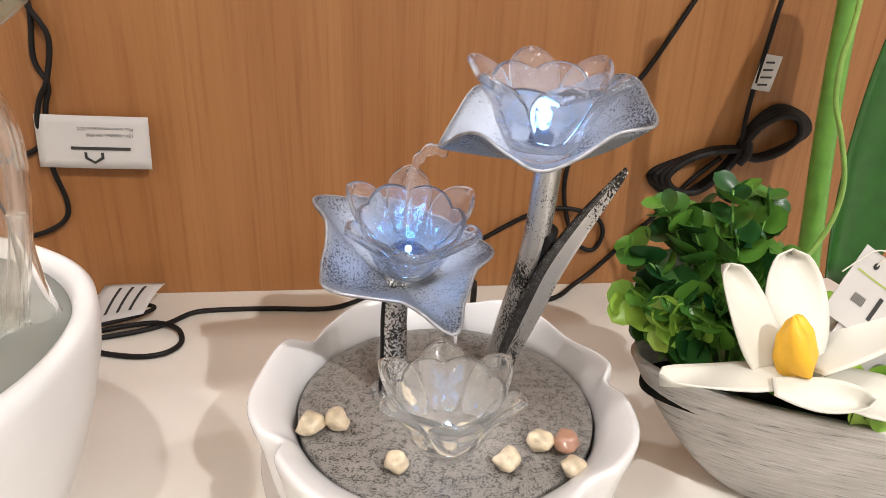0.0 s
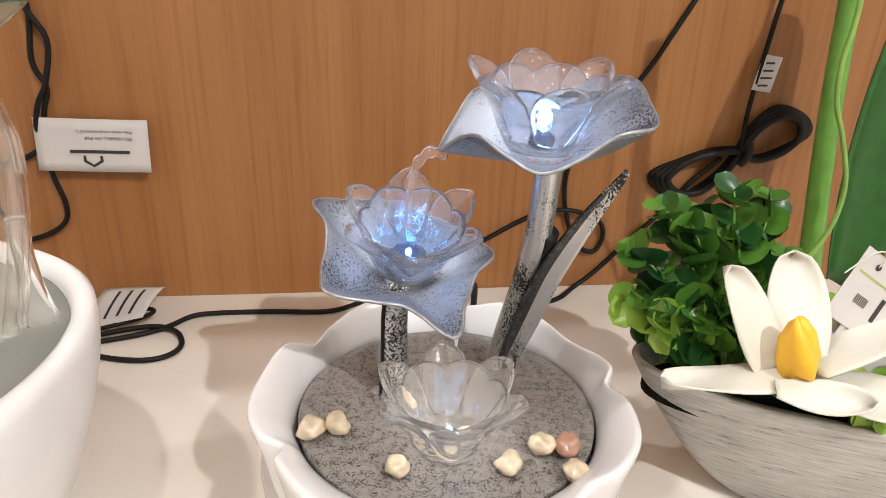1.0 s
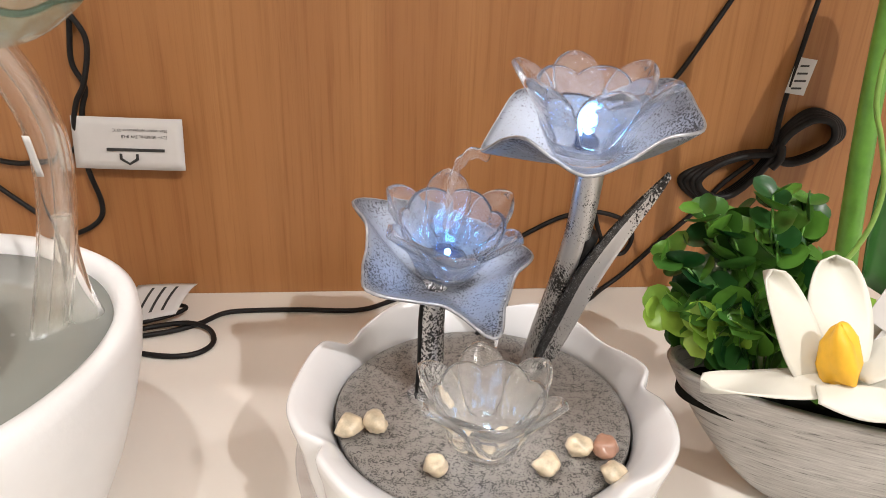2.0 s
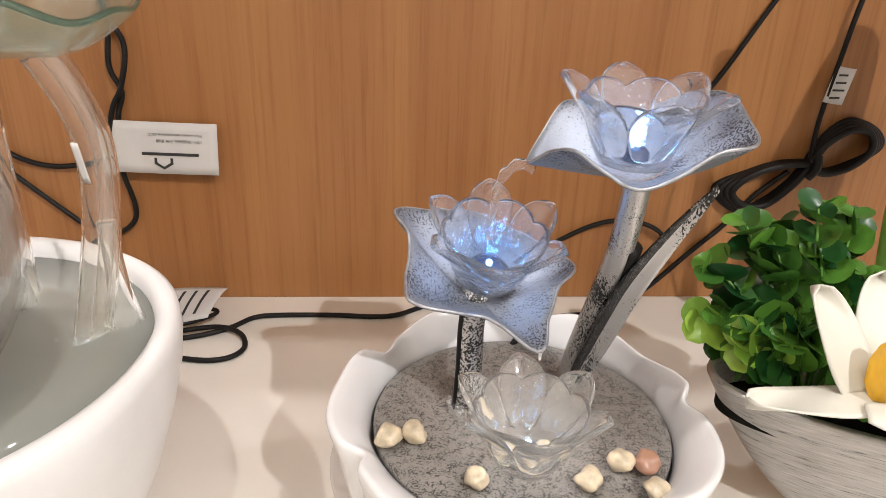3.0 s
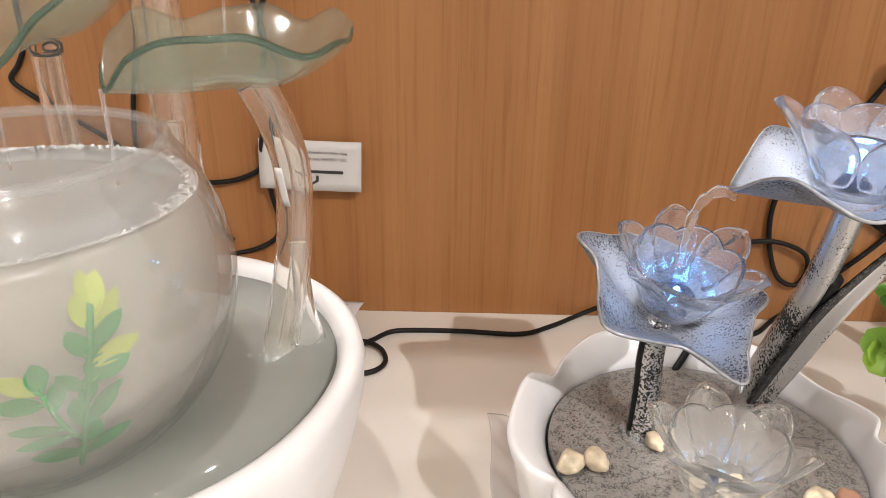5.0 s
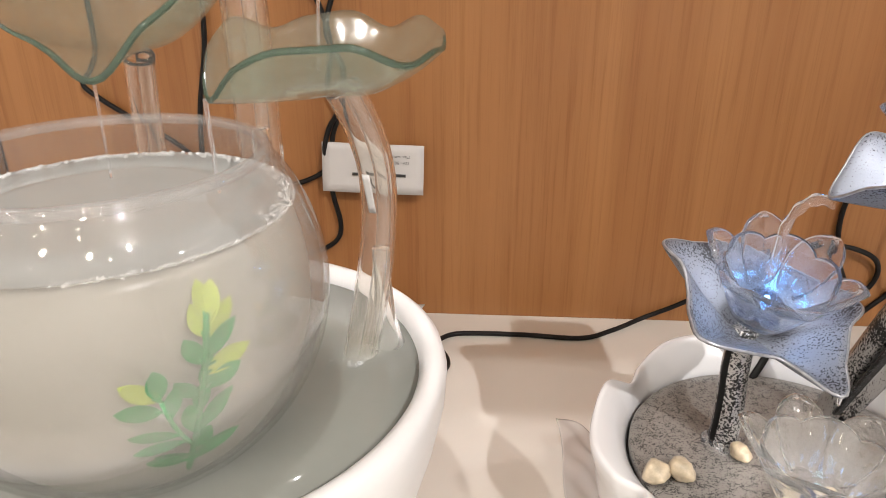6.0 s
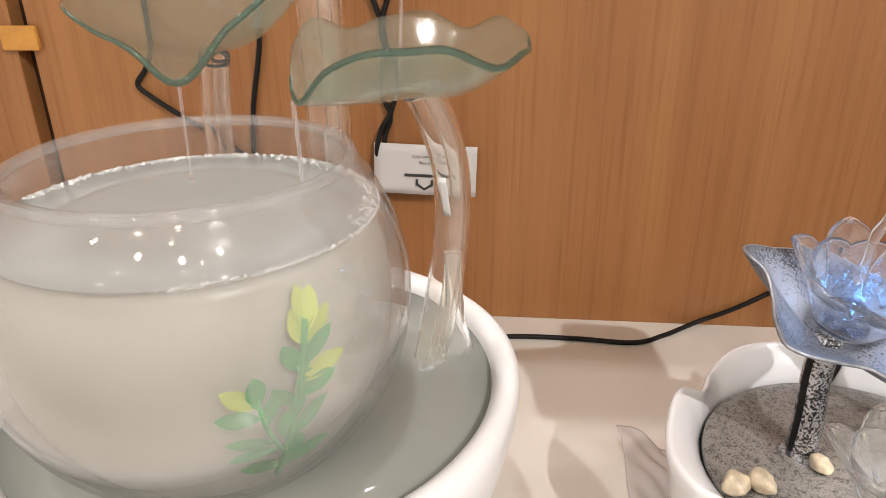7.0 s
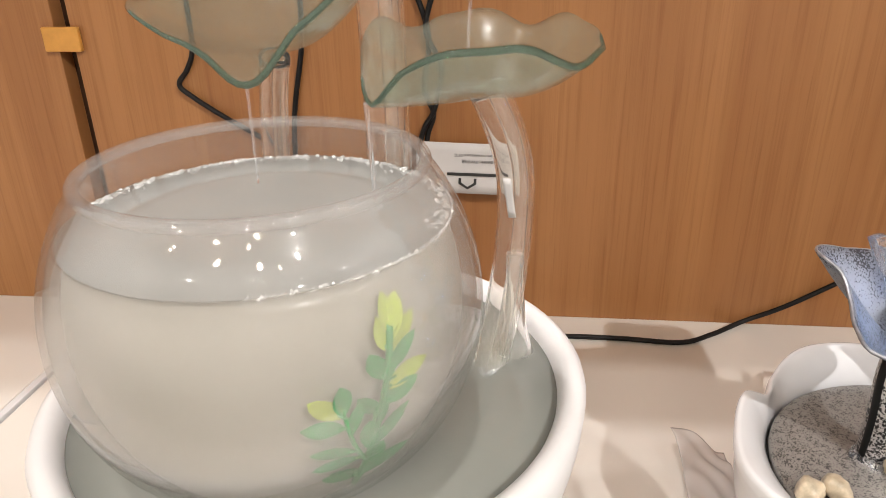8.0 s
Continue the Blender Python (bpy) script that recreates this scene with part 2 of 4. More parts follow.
PETAL = plain("ivory_petal_foam", (0.66, 0.65, 0.58), 0.5, vary=0.05, scale=20)
YOLK = plain("yellow_petal_heart", (0.9, 0.5, 0.03), 0.5, vary=0.15, scale=60)
PLANTER = brushed("brushed_silver_ceramic")
SOIL = plain("dark_foam", (0.01, 0.01, 0.008), 0.9, bumpy=0.5, shine=0.1)
PEBBLE = plain("cream_pebble", (0.66, 0.55, 0.39), 0.3, vary=0.4, scale=110, coat=0.4)
PEBBLE_RED = plain("reddish_pebble", (0.4, 0.22, 0.15), 0.3, vary=0.25, scale=70, coat=0.4)
DEBRIS = plain("brown_flecks", (0.16, 0.09, 0.05), 0.7)
FERN = plain("plastic_water_plant", (0.015, 0.33, 0.08), 0.5, vary=0.4, scale=50)
FERN_TIP = plain("yellow_green_plastic", (0.5, 0.62, 0.08), 0.5, vary=0.2, scale=50)
LAMPFACE = glow("lamp_face", WARM, 30)


# ---------------------------------------------------------------- mesh helpers
def part(name, bm, mat, parent=None, label="", smooth=True, thick=0.0, at=None, sub=0, offset=0.0, bevel=0.0):
    me = bpy.data.meshes.new(name)
    bm.normal_update()
    bm.to_mesh(me)
    bm.free()
    for p in me.polygons:
        p.use_smooth = smooth
    for one in (mat if isinstance(mat, (list, tuple)) else [mat]):
        me.materials.append(one)
    ob = new(name, me)
    if parent is not None:
        ob.parent = parent
    if at is not None:
        ob.location = at
    if label:
        ob["label"] = label
    if thick:
        s = ob.modifiers.new("thickness", "SOLIDIFY")
        s.thickness, s.offset = thick, offset
    if bevel:
        b = ob.modifiers.new("soft_edge", "BEVEL")
        b.width, b.segments, b.limit_method = bevel, 2, "ANGLE"
    if sub:
        s = ob.modifiers.new("round", "SUBSURF")
        s.levels = s.render_levels = sub
    return ob


def base(name, place, label, category, group="", kind=""):
    e = new(name)
    e.location, e.empty_display_size = place, 0.02
    return tagged(e, label, category, group, kind)


def grid(f, nu, nv, closed=False):
    bm = bmesh.new()
    rows = [[bm.verts.new(f(i / nu, j / nv)) for i in range(nu if closed else nu + 1)] for j in range(nv + 1)]
    n = len(rows[0])
    for j in range(nv):
        for i in range(n if closed else n - 1):
            k = (i + 1) % n
            bm.faces.new((rows[j][i], rows[j][k], rows[j + 1][k], rows[j + 1][i]))
    return bm


def lathe(profile, seg=64, wave=None):
    """Turns (radius, height) pairs; wave(angle, k) may shift radius and height of ring k."""
    n = len(profile) - 1

    def f(u, v):
        a, k = u * math.tau, round(v * n)
        r, z = profile[k]
        dr, dz = wave(a, k) if wave else (0, 0)
        return ((r + dr) * math.cos(a), (r + dr) * math.sin(a), z + dz)
    bm = grid(f, seg, n, True)
    bmesh.ops.remove_doubles(bm, verts=[v for v in bm.verts if abs(v.co.x) + abs(v.co.y) < 1e-6], dist=1e-5)
    return bm


def spline(points, steps=8):
    pts = [Vector(p) for p in points]
    out = []
    for i in range(len(pts) - 1):
        p0, p1, p2, p3 = pts[max(i - 1, 0)], pts[i], pts[i + 1], pts[min(i + 2, len(pts) - 1)]
        for s in range(steps):
            t = s / steps
            out.append(0.5 * (2 * p1 + (p2 - p0) * t + (2 * p0 - 5 * p1 + 4 * p2 - p3) * t * t + (3 * p1 - p0 - 3 * p2 + p3) * t ** 3))
    out.append(pts[-1])
    return out


def tube(points, radius, sides=10, steps=8, caps=True, bm=None):
    """A round tube along a smooth line; radius is a number or a function of 0..1."""
    bm = bm or bmesh.new()
    line = spline(points, steps) if steps else [Vector(p) for p in points]
    n = len(line)
    side = None
    rings = []
    for i, p in enumerate(line):
        d = (line[min(i + 1, n - 1)] - line[max(i - 1, 0)]).normalized()
        if side is None:
            side = d.orthogonal().normalized()
        side = (side - d * side.dot(d)).normalized()
        up = d.cross(side)
        r = radius(i / (n - 1)) if callable(radius) else radius
        rings.append([bm.verts.new(p + r * (math.cos(a) * side + math.sin(a) * up)) for a in (k * math.tau / sides for k in range(sides))])
    for a, b in zip(rings, rings[1:]):
        for k in range(sides):
            m = (k + 1) % sides
            bm.faces.new((a[k], a[m], b[m], b[k]))
    if caps:
        bm.faces.new(rings[0][::-1])
        bm.faces.new(rings[-1])
    return bm


def box(x0, x1, y0, y1, z0, z1, bm=None):
    bm = bm or bmesh.new()
    v = [bm.verts.new((x, y, z)) for z in (z0, z1) for y in (y0, y1) for x in (x0, x1)]
    for f in ((0, 2, 3, 1), (4, 5, 7, 6), (0, 1, 5, 4), (2, 6, 7, 3), (0, 4, 6, 2), (1, 3, 7, 5)):
        bm.faces.new([v[i] for i in f])
    return bm


def periodic(knots, a):
    """Smooth closed curve through (degrees, value, value) knots."""
    n = len(knots)
    d = math.degrees(a) % 360
    for i in range(n):
        a0, a1 = knots[i][0], knots[(i + 1) % n][0]
        span = (a1 - a0) % 360
        off = (d - a0) % 360
        if off < span:
            t = off / span
            out = []
            for c in (1, 2):
                p0, p1, p2, p3 = knots[i - 1][c], knots[i][c], knots[(i + 1) % n][c], knots[(i + 2) % n][c]
                out.append(0.5 * (2 * p1 + (p2 - p0) * t + (2 * p0 - 5 * p1 + 4 * p2 - p3) * t * t + (3 * p1 - p0 - 3 * p2 + p3) * t ** 3))
            return out
    return knots[0][1:]


# ---------------------------------------------------------------- the setting
WALL_Y = 0.79


def setting():
    tagged(part("wall_north", box(-0.667, 1.6, WALL_Y, WALL_Y + 0.02, 0.0, 0.75), WOOD, smooth=False, bevel=0.001), "honey-coloured oak laminate back panel behind the shelf", "wall panel", kind="structure")
    tagged(part("wall_north_side_panel", box(-2.0, -0.684, WALL_Y, WALL_Y + 0.02, 0.0, 0.75), WOOD, smooth=False, bevel=0.001), "honey-coloured oak laminate panel beside a dark gap", "wall panel", kind="structure")
    tagged(part("wall_gap_backing", box(-2.0, 1.6, WALL_Y + 0.022, WALL_Y + 0.04, -0.05, 2.4), GAP, smooth=False), "dark brown backing in the gap between panels", "wall panel", kind="structure")
    tagged(part("shelf_top_side", box(-2.0, -0.682, 0.12, WALL_Y + 0.02, -0.04, 0.0), SHELF, smooth=False, bevel=0.002), "cream laminate display shelf next to a joint", "shelf", kind="structure")
    tagged(part("shelf_joint_trim", box(-0.6795, -0.6715, 0.12, WALL_Y, -0.04, 0.0015), CERAMIC, smooth=False, bevel=0.001), "white strip in the joint between two shelves", "trim", kind="structure")
    tagged(part("shelf_top", box(-0.669, 1.6, 0.12, WALL_Y + 0.02, -0.04, 0.0), SHELF, smooth=False, bevel=0.002), "cream laminate display shelf with soft shadows", "shelf", kind="structure")
    tagged(part("shelf_base", box(-2.0, 1.6, 0.16, WALL_Y, -0.9, -0.042), WOOD, smooth=False), "oak laminate front under the display shelf", "shelf", kind="structure")
    tagged(part("upper_shelf", box(-2.0, 0.663, 0.50, WALL_Y + 0.02, 0.752, 0.79), WOOD, smooth=False), "oak laminate shelf above the display", "shelf", kind="structure")
    # Unseen shell round the shop, kept small and pale to bounce light.
    tagged(part("floor", box(-2.6, 2.6, -2.7, 1.0, -1.0, -0.9), FLOORING, smooth=False), "unseen light shop floor", "floor", kind="structure")
    tagged(part("ceiling", box(-2.6, 2.6, -2.7, 1.0, CEILING, CEILING + 0.1), ROOM, smooth=False), "unseen white shop ceiling", "ceiling", kind="structure")
    tagged(part("wall_south", box(-2.6, 2.6, -2.8, -2.7, -0.9, CEILING), ROOM, smooth=False), "unseen plain shop wall behind the viewer", "wall", kind="structure")
    tagged(part("wall_west", box(-2.7, -2.6, -2.7, 1.0, -0.9, CEILING), ROOM, smooth=False), "unseen plain shop side wall", "wall", kind="structure")
    tagged(part("wall_east", box(2.6, 2.7, -2.7, 1.0, -0.9, CEILING), ROOM, smooth=False), "unseen plain shop side wall", "wall", kind="structure")
    clip = box(-0.0195, 0.0195, -0.0055, 0.0, -0.012, 0.012)
    tagged(part("panel_clip", clip, CLIPWOOD, smooth=False, at=(-0.676, WALL_Y - 0.0005, 0.297), bevel=0.0015), "small orange wooden clip bridging the panel gap", "clip")


setting()

# ---------------------------------------------------------------- flower fountain
FX, FY = 0.037, 0.466
DISC = 0.085


# rim of the tray: (degrees, radius, height), a folded edge with a pinch before each upturned corner
RIM = [(4, 0.112, 0.105), (26, 0.104, 0.102), (47, 0.111, 0.104), (60, 0.1145, 0.1045), (75, 0.106, 0.101), (82, 0.113, 0.1045), (112, 0.118, 0.1045), (139, 0.107, 0.101), (150, 0.1035, 0.101), (157, 0.1145, 0.108), (172, 0.119, 0.1045),
       (188, 0.124, 0.102), (200, 0.121, 0.101), (206, 0.112, 0.0985), (214, 0.122, 0.105), (235, 0.126, 0.103), (252, 0.117, 0.101), (258, 0.109, 0.099), (267, 0.12, 0.106), (288, 0.126, 0.103), (304, 0.1165, 0.1), (312, 0.123, 0.105), (330, 0.1225, 0.103), (348, 0.1136, 0.102), (357, 0.1055, 0.1)]


def fountain_tray(parent):
    prof = [(0.0, 0.012), (0.07, 0.012), (0.095, 0.03), (0.0972, 0.07), (0.0978, 0.082), (0.1005, 0.089), (0.105, 0.0955), (0.1105, 0.1012), (0.1145, 0.1045),
            (0.1165, 0.1055), (0.1182, 0.105), (0.119, 0.1025), (0.1185, 0.096), (0.1165, 0.085), (0.1145, 0.065), (0.109, 0.035), (0.1, 0.008), (0.096, 0.0), (0.0, 0.0)]
    power = [0, 0, 0, 0, 0, 0.08, 0.3, 0.65, 0.9, 1, 1, 1, 0.9, 0.7, 0.45, 0.25, 0.1, 0, 0]

    def wave(a, k):
        r, z = periodic(RIM, a)
        return ((r - 0.1175) * power[k], (z - 0.1035) * power[k] * (1 if k < 13 else 0.4))
    part("basin", lathe(prof, 360, wave), CERAMIC, parent, "white glazed basin with a rippled rim")


def stone_disc(parent):
    prof = [(0.0, DISC), (0.085, DISC), (0.0945, DISC - 0.0002), (0.0958, DISC - 0.0012), (0.096, DISC - 0.006), (0.0, DISC - 0.006)]
    part("stone_plate", lathe(prof, 96), STONE, parent, "grey speckled plate under a film of water")


def lotus_cup(parent, m, mat, size=1.0, body=None, petals=None):
    """A pressed-glass lotus: a cup with a scalloped rim and six petals round it."""
    prof = [(0.0, 0.0), (0.0115, 0.0), (0.0155, 0.0018), (0.0198, 0.0078), (0.0248, 0.0185), (0.0282, 0.0295), (0.0302, 0.0375), (0.0308, 0.0402), (0.0298, 0.0412),
            (0.0284, 0.0395), (0.0262, 0.031), (0.0218, 0.0195), (0.0166, 0.0105), (0.0115, 0.0065), (0.0, 0.0058)]
    lift = [0, 0, 0, 0.1, 0.2, 0.6, 1, 1, 1, 0.95, 0.5, 0.2, 0.1, 0, 0]

    def wave(a, k):
        c = abs(math.cos(3 * a)) ** 0.7
        return (0.0018 * (c - 0.5) * lift[k], 0.0055 * (c - 0.7) * lift[k])
    bm = lathe(prof, 96, wave)
    bmesh.ops.transform(bm, matrix=Matrix.Scale(size, 4), verts=bm.verts)
    cup = part("glass_cup", bm, body or mat, parent)
    cup.matrix_local = m
    cup.visible_shadow = False

    def petal(u, v):
        # u across, v from root to tip: a rounded ear that leans outward and is cupped towards the middle
        w = 0.0142 * (max(0.0, 1 - ((v - 0.62) / 0.38) ** 2) ** 0.5 if v > 0.62 else 0.4 + 0.6 * math.sin(v / 0.62 * math.pi / 2))
        x = (u - 0.5) * 2
        out = 0.0212 + 0.0105 * v + 0.0122 * v * v
        up = 0.013 + 0.0365 * v - 0.0025 * v * v
        return (out - 0.0068 * x * x * (1 - 0.35 * v), x * w, up + 0.0008 * x * x)
    for k in range(6):
        bm = grid(petal, 12, 12)
        bmesh.ops.remove_doubles(bm, verts=bm.verts, dist=1e-6)
        bmesh.ops.transform(bm, matrix=Matrix.Rotation(radians(30 + 60 * k), 4, "Z") @ Matrix.Scale(size, 4), verts=bm.verts)
        p = part("petal", bm, petals or mat, cup, thick=0.0036, sub=1)
        p.visible_shadow = False
    return cup


def leaf_dish(parent, centre, knots, name, bend=1.7):
    def f(u, v):
        a = u * math.tau
        r, z = periodic(knots, a)
        return (centre[0] + r * v * math.cos(a), centre[1] + r * v * math.sin(a), centre[2] + z * v ** bend)
    bm = grid(f, 96, 14, True)
    bmesh.ops.remove_doubles(bm, verts=bm.verts, dist=1e-5)
    d = part(name, bm, SILVER, parent, "silver leaf-shaped dish with dark speckles", thick=0.0022)
    part("rim", tube([f(k / 120, 1.0) for k in range(121)], 0.0009, 8, 0, False), EDGE, d, "bright silver edge")
    return d


def fountain():
    f = base("tabletop_fountain", (FX, FY, 0), "white rippled tabletop fountain with silver stems and lit glass lotus cups", "fountain")

    def loc(x, y, z):
        return (x - FX, y - FY, z)
    fountain_tray(f)
    stone_disc(f)
    # stems
    part("stem", tube([loc(0.002, 0.482, DISC - 0.004), loc(0.0035, 0.484, 0.11), loc(0.004, 0.488, 0.14), loc(0.006, 0.489, 0.166)], lambda t: 0.0092 - 0.001 * t, 20), SILVER_MID, f, "silver stem flecked with black")
    tall = [loc(0.079, 0.511, DISC - 0.004), loc(0.083, 0.506, 0.115), loc(0.089, 0.494, 0.16), loc(0.0905, 0.475, 0.205), loc(0.088, 0.456, 0.256)]
    part("stem", tube(tall, lambda t: 0.0086 - 0.0008 * t, 20), SILVER_DARK, f, "curved silver stem flecked with black")
    part("stem_back", tube([Vector(p) + Vector((0.0058, -0.0015, 0)) for p in tall[:-1]], 0.0068, 14), BLACK, f, "black back of the stem")
    part("stem_back", tube([loc(-0.0036, 0.4797, DISC - 0.004), loc(-0.0020, 0.4817, 0.11), loc(-0.0013, 0.4858, 0.14), loc(0.0005, 0.4872, 0.16)], 0.0036, 14), BLACK, f, "black back of the stem")
    # long leaf rising from the tall stem
    rib = spline([loc(0.082, 0.5, 0.095), loc(0.0915, 0.49, 0.135), loc(0.1005, 0.478, 0.175), loc(0.115, 0.466, 0.213), loc(0.1335, 0.457, 0.2475)], 8)

    def blade(u, v):
        p = rib[min(len(rib) - 1, round(v * (len(rib) - 1)))]
        w = 0.009 * math.sin(math.pi * min(0.97, 0.22 + 0.76 * v)) ** 0.8 + 0.0003
        x = (u - 0.5) * 2
        return (p.x + x * w * 0.85, p.y - abs(x) * w * 0.35, p.z + x * w * -0.45 + 0.002 * (1 - abs(x)))
    lbm = grid(blade, 8, 32)
    for k, face in enumerate(lbm.faces):
        face.material_index = 1 if k % 8 < 4 and k < 8 * 28 else 0
    part("long_leaf", lbm, [SILVER_DARK, BLACKISH], f, "long folded silver leaf", thick=0.002)
    # dishes
    up = loc(0.082, 0.452, 0.2555)
    leaf_dish(f, up, [(18, 0.05, 0.044), (60, 0.046, 0.03), (95, 0.044, 0.026), (128, 0.05, 0.032), (147, 0.053, 0.017), (162, 0.057, 0.003), (180, 0.046, 0.014), (205, 0.042, 0.0195), (232, 0.041, 0.013), (255, 0.044, 0.008), (278, 0.045, 0.015), (300, 0.05, 0.027), (323, 0.0586, 0.0295), (342, 0.052, 0.037)], "leaf_dish")
    mid = loc(0.008, 0.486, 0.161)
    leaf_dish(f, mid, [(20, 0.045, 0.03), (55, 0.043, 0.035), (90, 0.044, 0.041), (130, 0.047, 0.047), (157, 0.058, 0.0525), (176, 0.046, 0.047), (196, 0.047, 0.037), (214, 0.057, 0.029), (226, 0.064, 0.025), (248, 0.05, 0.018), (268, 0.045, 0.014), (280, 0.052, 0.01), (292, 0.07, 0.004), (306, 0.057, 0.013), (330, 0.05, 0.023), (352, 0.057, 0.028)], "leaf_dish", 1.5)
    # cups
    cups = [(pose(*loc(0.08, 0.449, 0.2595), 4, 0, 0), COOL, (0.08, 0.449, 0.2595)), (pose(*loc(0.0115, 0.489, 0.1735), 18, 3, 0), COOL, (0.0115, 0.489, 0.1735)), (pose(*loc(0.0325, 0.4205, DISC + 0.001), 0, 0, 0), CLEAR, (0.0325, 0.4205, DISC + 0.001))]
    for (m, mat, place), size in zip(cups, (1.03, 1.03, 1.06)):
        lotus_cup(f, m, mat, size, COOL_THICK if mat is COOL else REFRACT, COOL_THICK if mat is COOL else REFRACT)
        # Middle base is widened to imitate the dark dish seen through that glass.
        k = 2.2 if 0.1 < place[2] < 0.2 else 1.3
        bulb = lathe([(0.0, 0.0), (0.006 * k, 0.0), (0.0066 * k, 0.003), (0.0055 * k, 0.0065), (0.003 * k, 0.0088), (0.0, 0.0094)], 24)
        b = part("lamp_base", bulb, NAVY, f, "dark blue-black round lamp base")
        b.matrix_local = m @ Matrix.Translation((0, 0, 0.0065))
        led = lathe([(0.0, 0.0), (0.002, 0.0003), (0.0021, 0.0015), (0.0012, 0.003), (0.0, 0.0034)], 14)
        e = part("led", led, LED, f, "small glowing blue-white light")
        e.matrix_local = m @ Matrix.Translation((0, 0, 0.0155))
    for m, power in ((cups[0][0], 0.013), (cups[1][0], 0.015), (cups[2][0], 0.003)):
        g = lamp("led_glow", (0, 0, 0), (0, 0, -1), power, 0.004, (0.12, 0.4, 1.0), "POINT")
        g.matrix_world = Matrix.Translation((FX, FY, 0)) @ m @ Matrix.Translation((0, 0, 0.0225))
    # water in the two upper cups
    for (m, mat, place), level in ((cups[0], 0.0245), (cups[1], 0.027)):
        r = 0.0222
        bm = lathe([(0.0, level + 0.0015), (r * 0.5, level), (r, level), (r - 0.0002, level - 0.0008), (0.0, level - 0.001)], 40, lambda a, k: (0, 0.0006 * math.sin(3 * a) * (k in (1, 2))))
        w = part("cup_water", bm, LIT_WATER, f, "rippling water lit from below")
        w.matrix_local = m
        w.visible_shadow = False
    # falling water
    s1 = tube([loc(0.032, 0.4695, 0.2555), loc(0.024, 0.474, 0.2555), loc(0.0175, 0.478, 0.249), loc(0.0135, 0.482, 0.235), loc(0.0115, 0.484, 0.205)], lambda t: 0.0036 - 0.0012 * t + 0.0005 * math.sin(28 * t), 12)
    s2 = tube([loc(0.0355, 0.4265, 0.164), loc(0.0355, 0.426, 0.156)], lambda t: 0.0019 - 0.0012 * t, 10)
    s3 = tube([loc(0.0, 0.474, DISC + 0.0012), loc(-0.004, 0.4705, DISC + 0.001), loc(0.001, 0.4675, DISC + 0.001), loc(0.007, 0.469, DISC + 0.0012)], 0.0014, 8)
    s4 = lathe([(0.0098, 0.0), (0.0125, 0.0012), (0.0118, 0.0034), (0.0098, 0.0042), (0.0086, 0.003)], 40, lambda a, k: (0.0016 * math.sin(4 * a + k), 0.0012 * math.sin(5 * a + 2 * k)))
    bmesh.ops.translate(s4, vec=loc(0.002, 0.481, DISC + 0.0004), verts=s4.verts)
    for bm in (s1, s2, s3, s4):
        w = part("falling_water", bm, STREAM, f, "thin stream of clear water")
        w.visible_shadow = False
    # its cable: out of the back of the plate, over the rim, along the shelf and up the panel
    cable = [loc(0.046, 0.557, DISC - 0.002), loc(0.056, 0.566, 0.094), loc(0.068, 0.578, 0.111), loc(0.076, 0.6, 0.1), loc(0.082, 0.64, 0.035), loc(0.095, 0.7, 0.004), loc(0.125, 0.738, 0.003), loc(0.177, 0.747, 0.003), loc(0.2, 0.755, 0.004), loc(0.222, 0.776, 0.006),
             loc(0.247, 0.785, 0.02), loc(0.285, 0.786, 0.06), loc(0.316, 0.786, 0.092), loc(0.345, 0.784, 0.13), loc(0.372, 0.782, 0.155)]
    part("cable", tube(cable, 0.0027, 10), CABLE, f, "black rubber cable")
    return f


fountain()


def pebble(place, size, mat, turn, label):
    bm = bmesh.new()
    bmesh.ops.create_icosphere(bm, subdivisions=3, radius=1.0)
    off = Vector((turn * 1.7, turn, 3))
    for v in bm.verts:
        k = 1 + 0.36 * noise.noise(v.co * 1.15 + off) + 0.1 * noise.noise(v.co * 2.6 + off)
        v.co = Vector((v.co.x * size[0], v.co.y * size[1], v.co.z * size[2])) * k
    low = min(v.co.z for v in bm.verts)
    bmesh.ops.transform(bm, matrix=Matrix.Rotation(turn, 4, "Z") @ Matrix.Translation((0, 0, -low)), verts=bm.verts)
    return tagged(part("pebble", bm, mat, at=(*place, DISC + 0.0001)), label, "pebble", "pebbles on the fountain plate")


for place, size, mat, turn in (((-0.049, 0.442), (0.009, 0.0075, 0.0062), PEBBLE, 0.3), ((-0.033, 0.446), (0.009, 0.007, 0.006), PEBBLE, 2.2), ((0.001, 0.406), (0.0085, 0.007, 0.0055), PEBBLE, 1.1),
                               ((0.066, 0.402), (0.0085, 0.0075, 0.0055), PEBBLE, 4.0), ((0.089, 0.416), (0.0085, 0.0075, 0.006), PEBBLE, 5.2), ((0.1035, 0.4145), (0.0085, 0.008, 0.006), PEBBLE_RED, 0.8),
                               ((0.1025, 0.394), (0.008, 0.0075, 0.0052), PEBBLE, 3.1), ((0.0085, 0.466), (0.007, 0.006, 0.005), PEBBLE, 1.9)):
    pebble(place, size, mat, turn, "smooth wet reddish pebble on the grey plate" if mat is PEBBLE_RED else "smooth wet cream pebble on the grey plate")

for place, size, turn in (((0.022, 0.4255), (0.0062, 0.005, 0.0042), 2.7), ((0.0425, 0.4235), (0.0058, 0.005, 0.004), 4.4), ((0.0325, 0.4135), (0.0056, 0.0045, 0.0036), 0.5)):
    pebble(place, size, PEBBLE, turn, "small amber pebble lying inside the clear glass cup").location.z = DISC + 0.0078

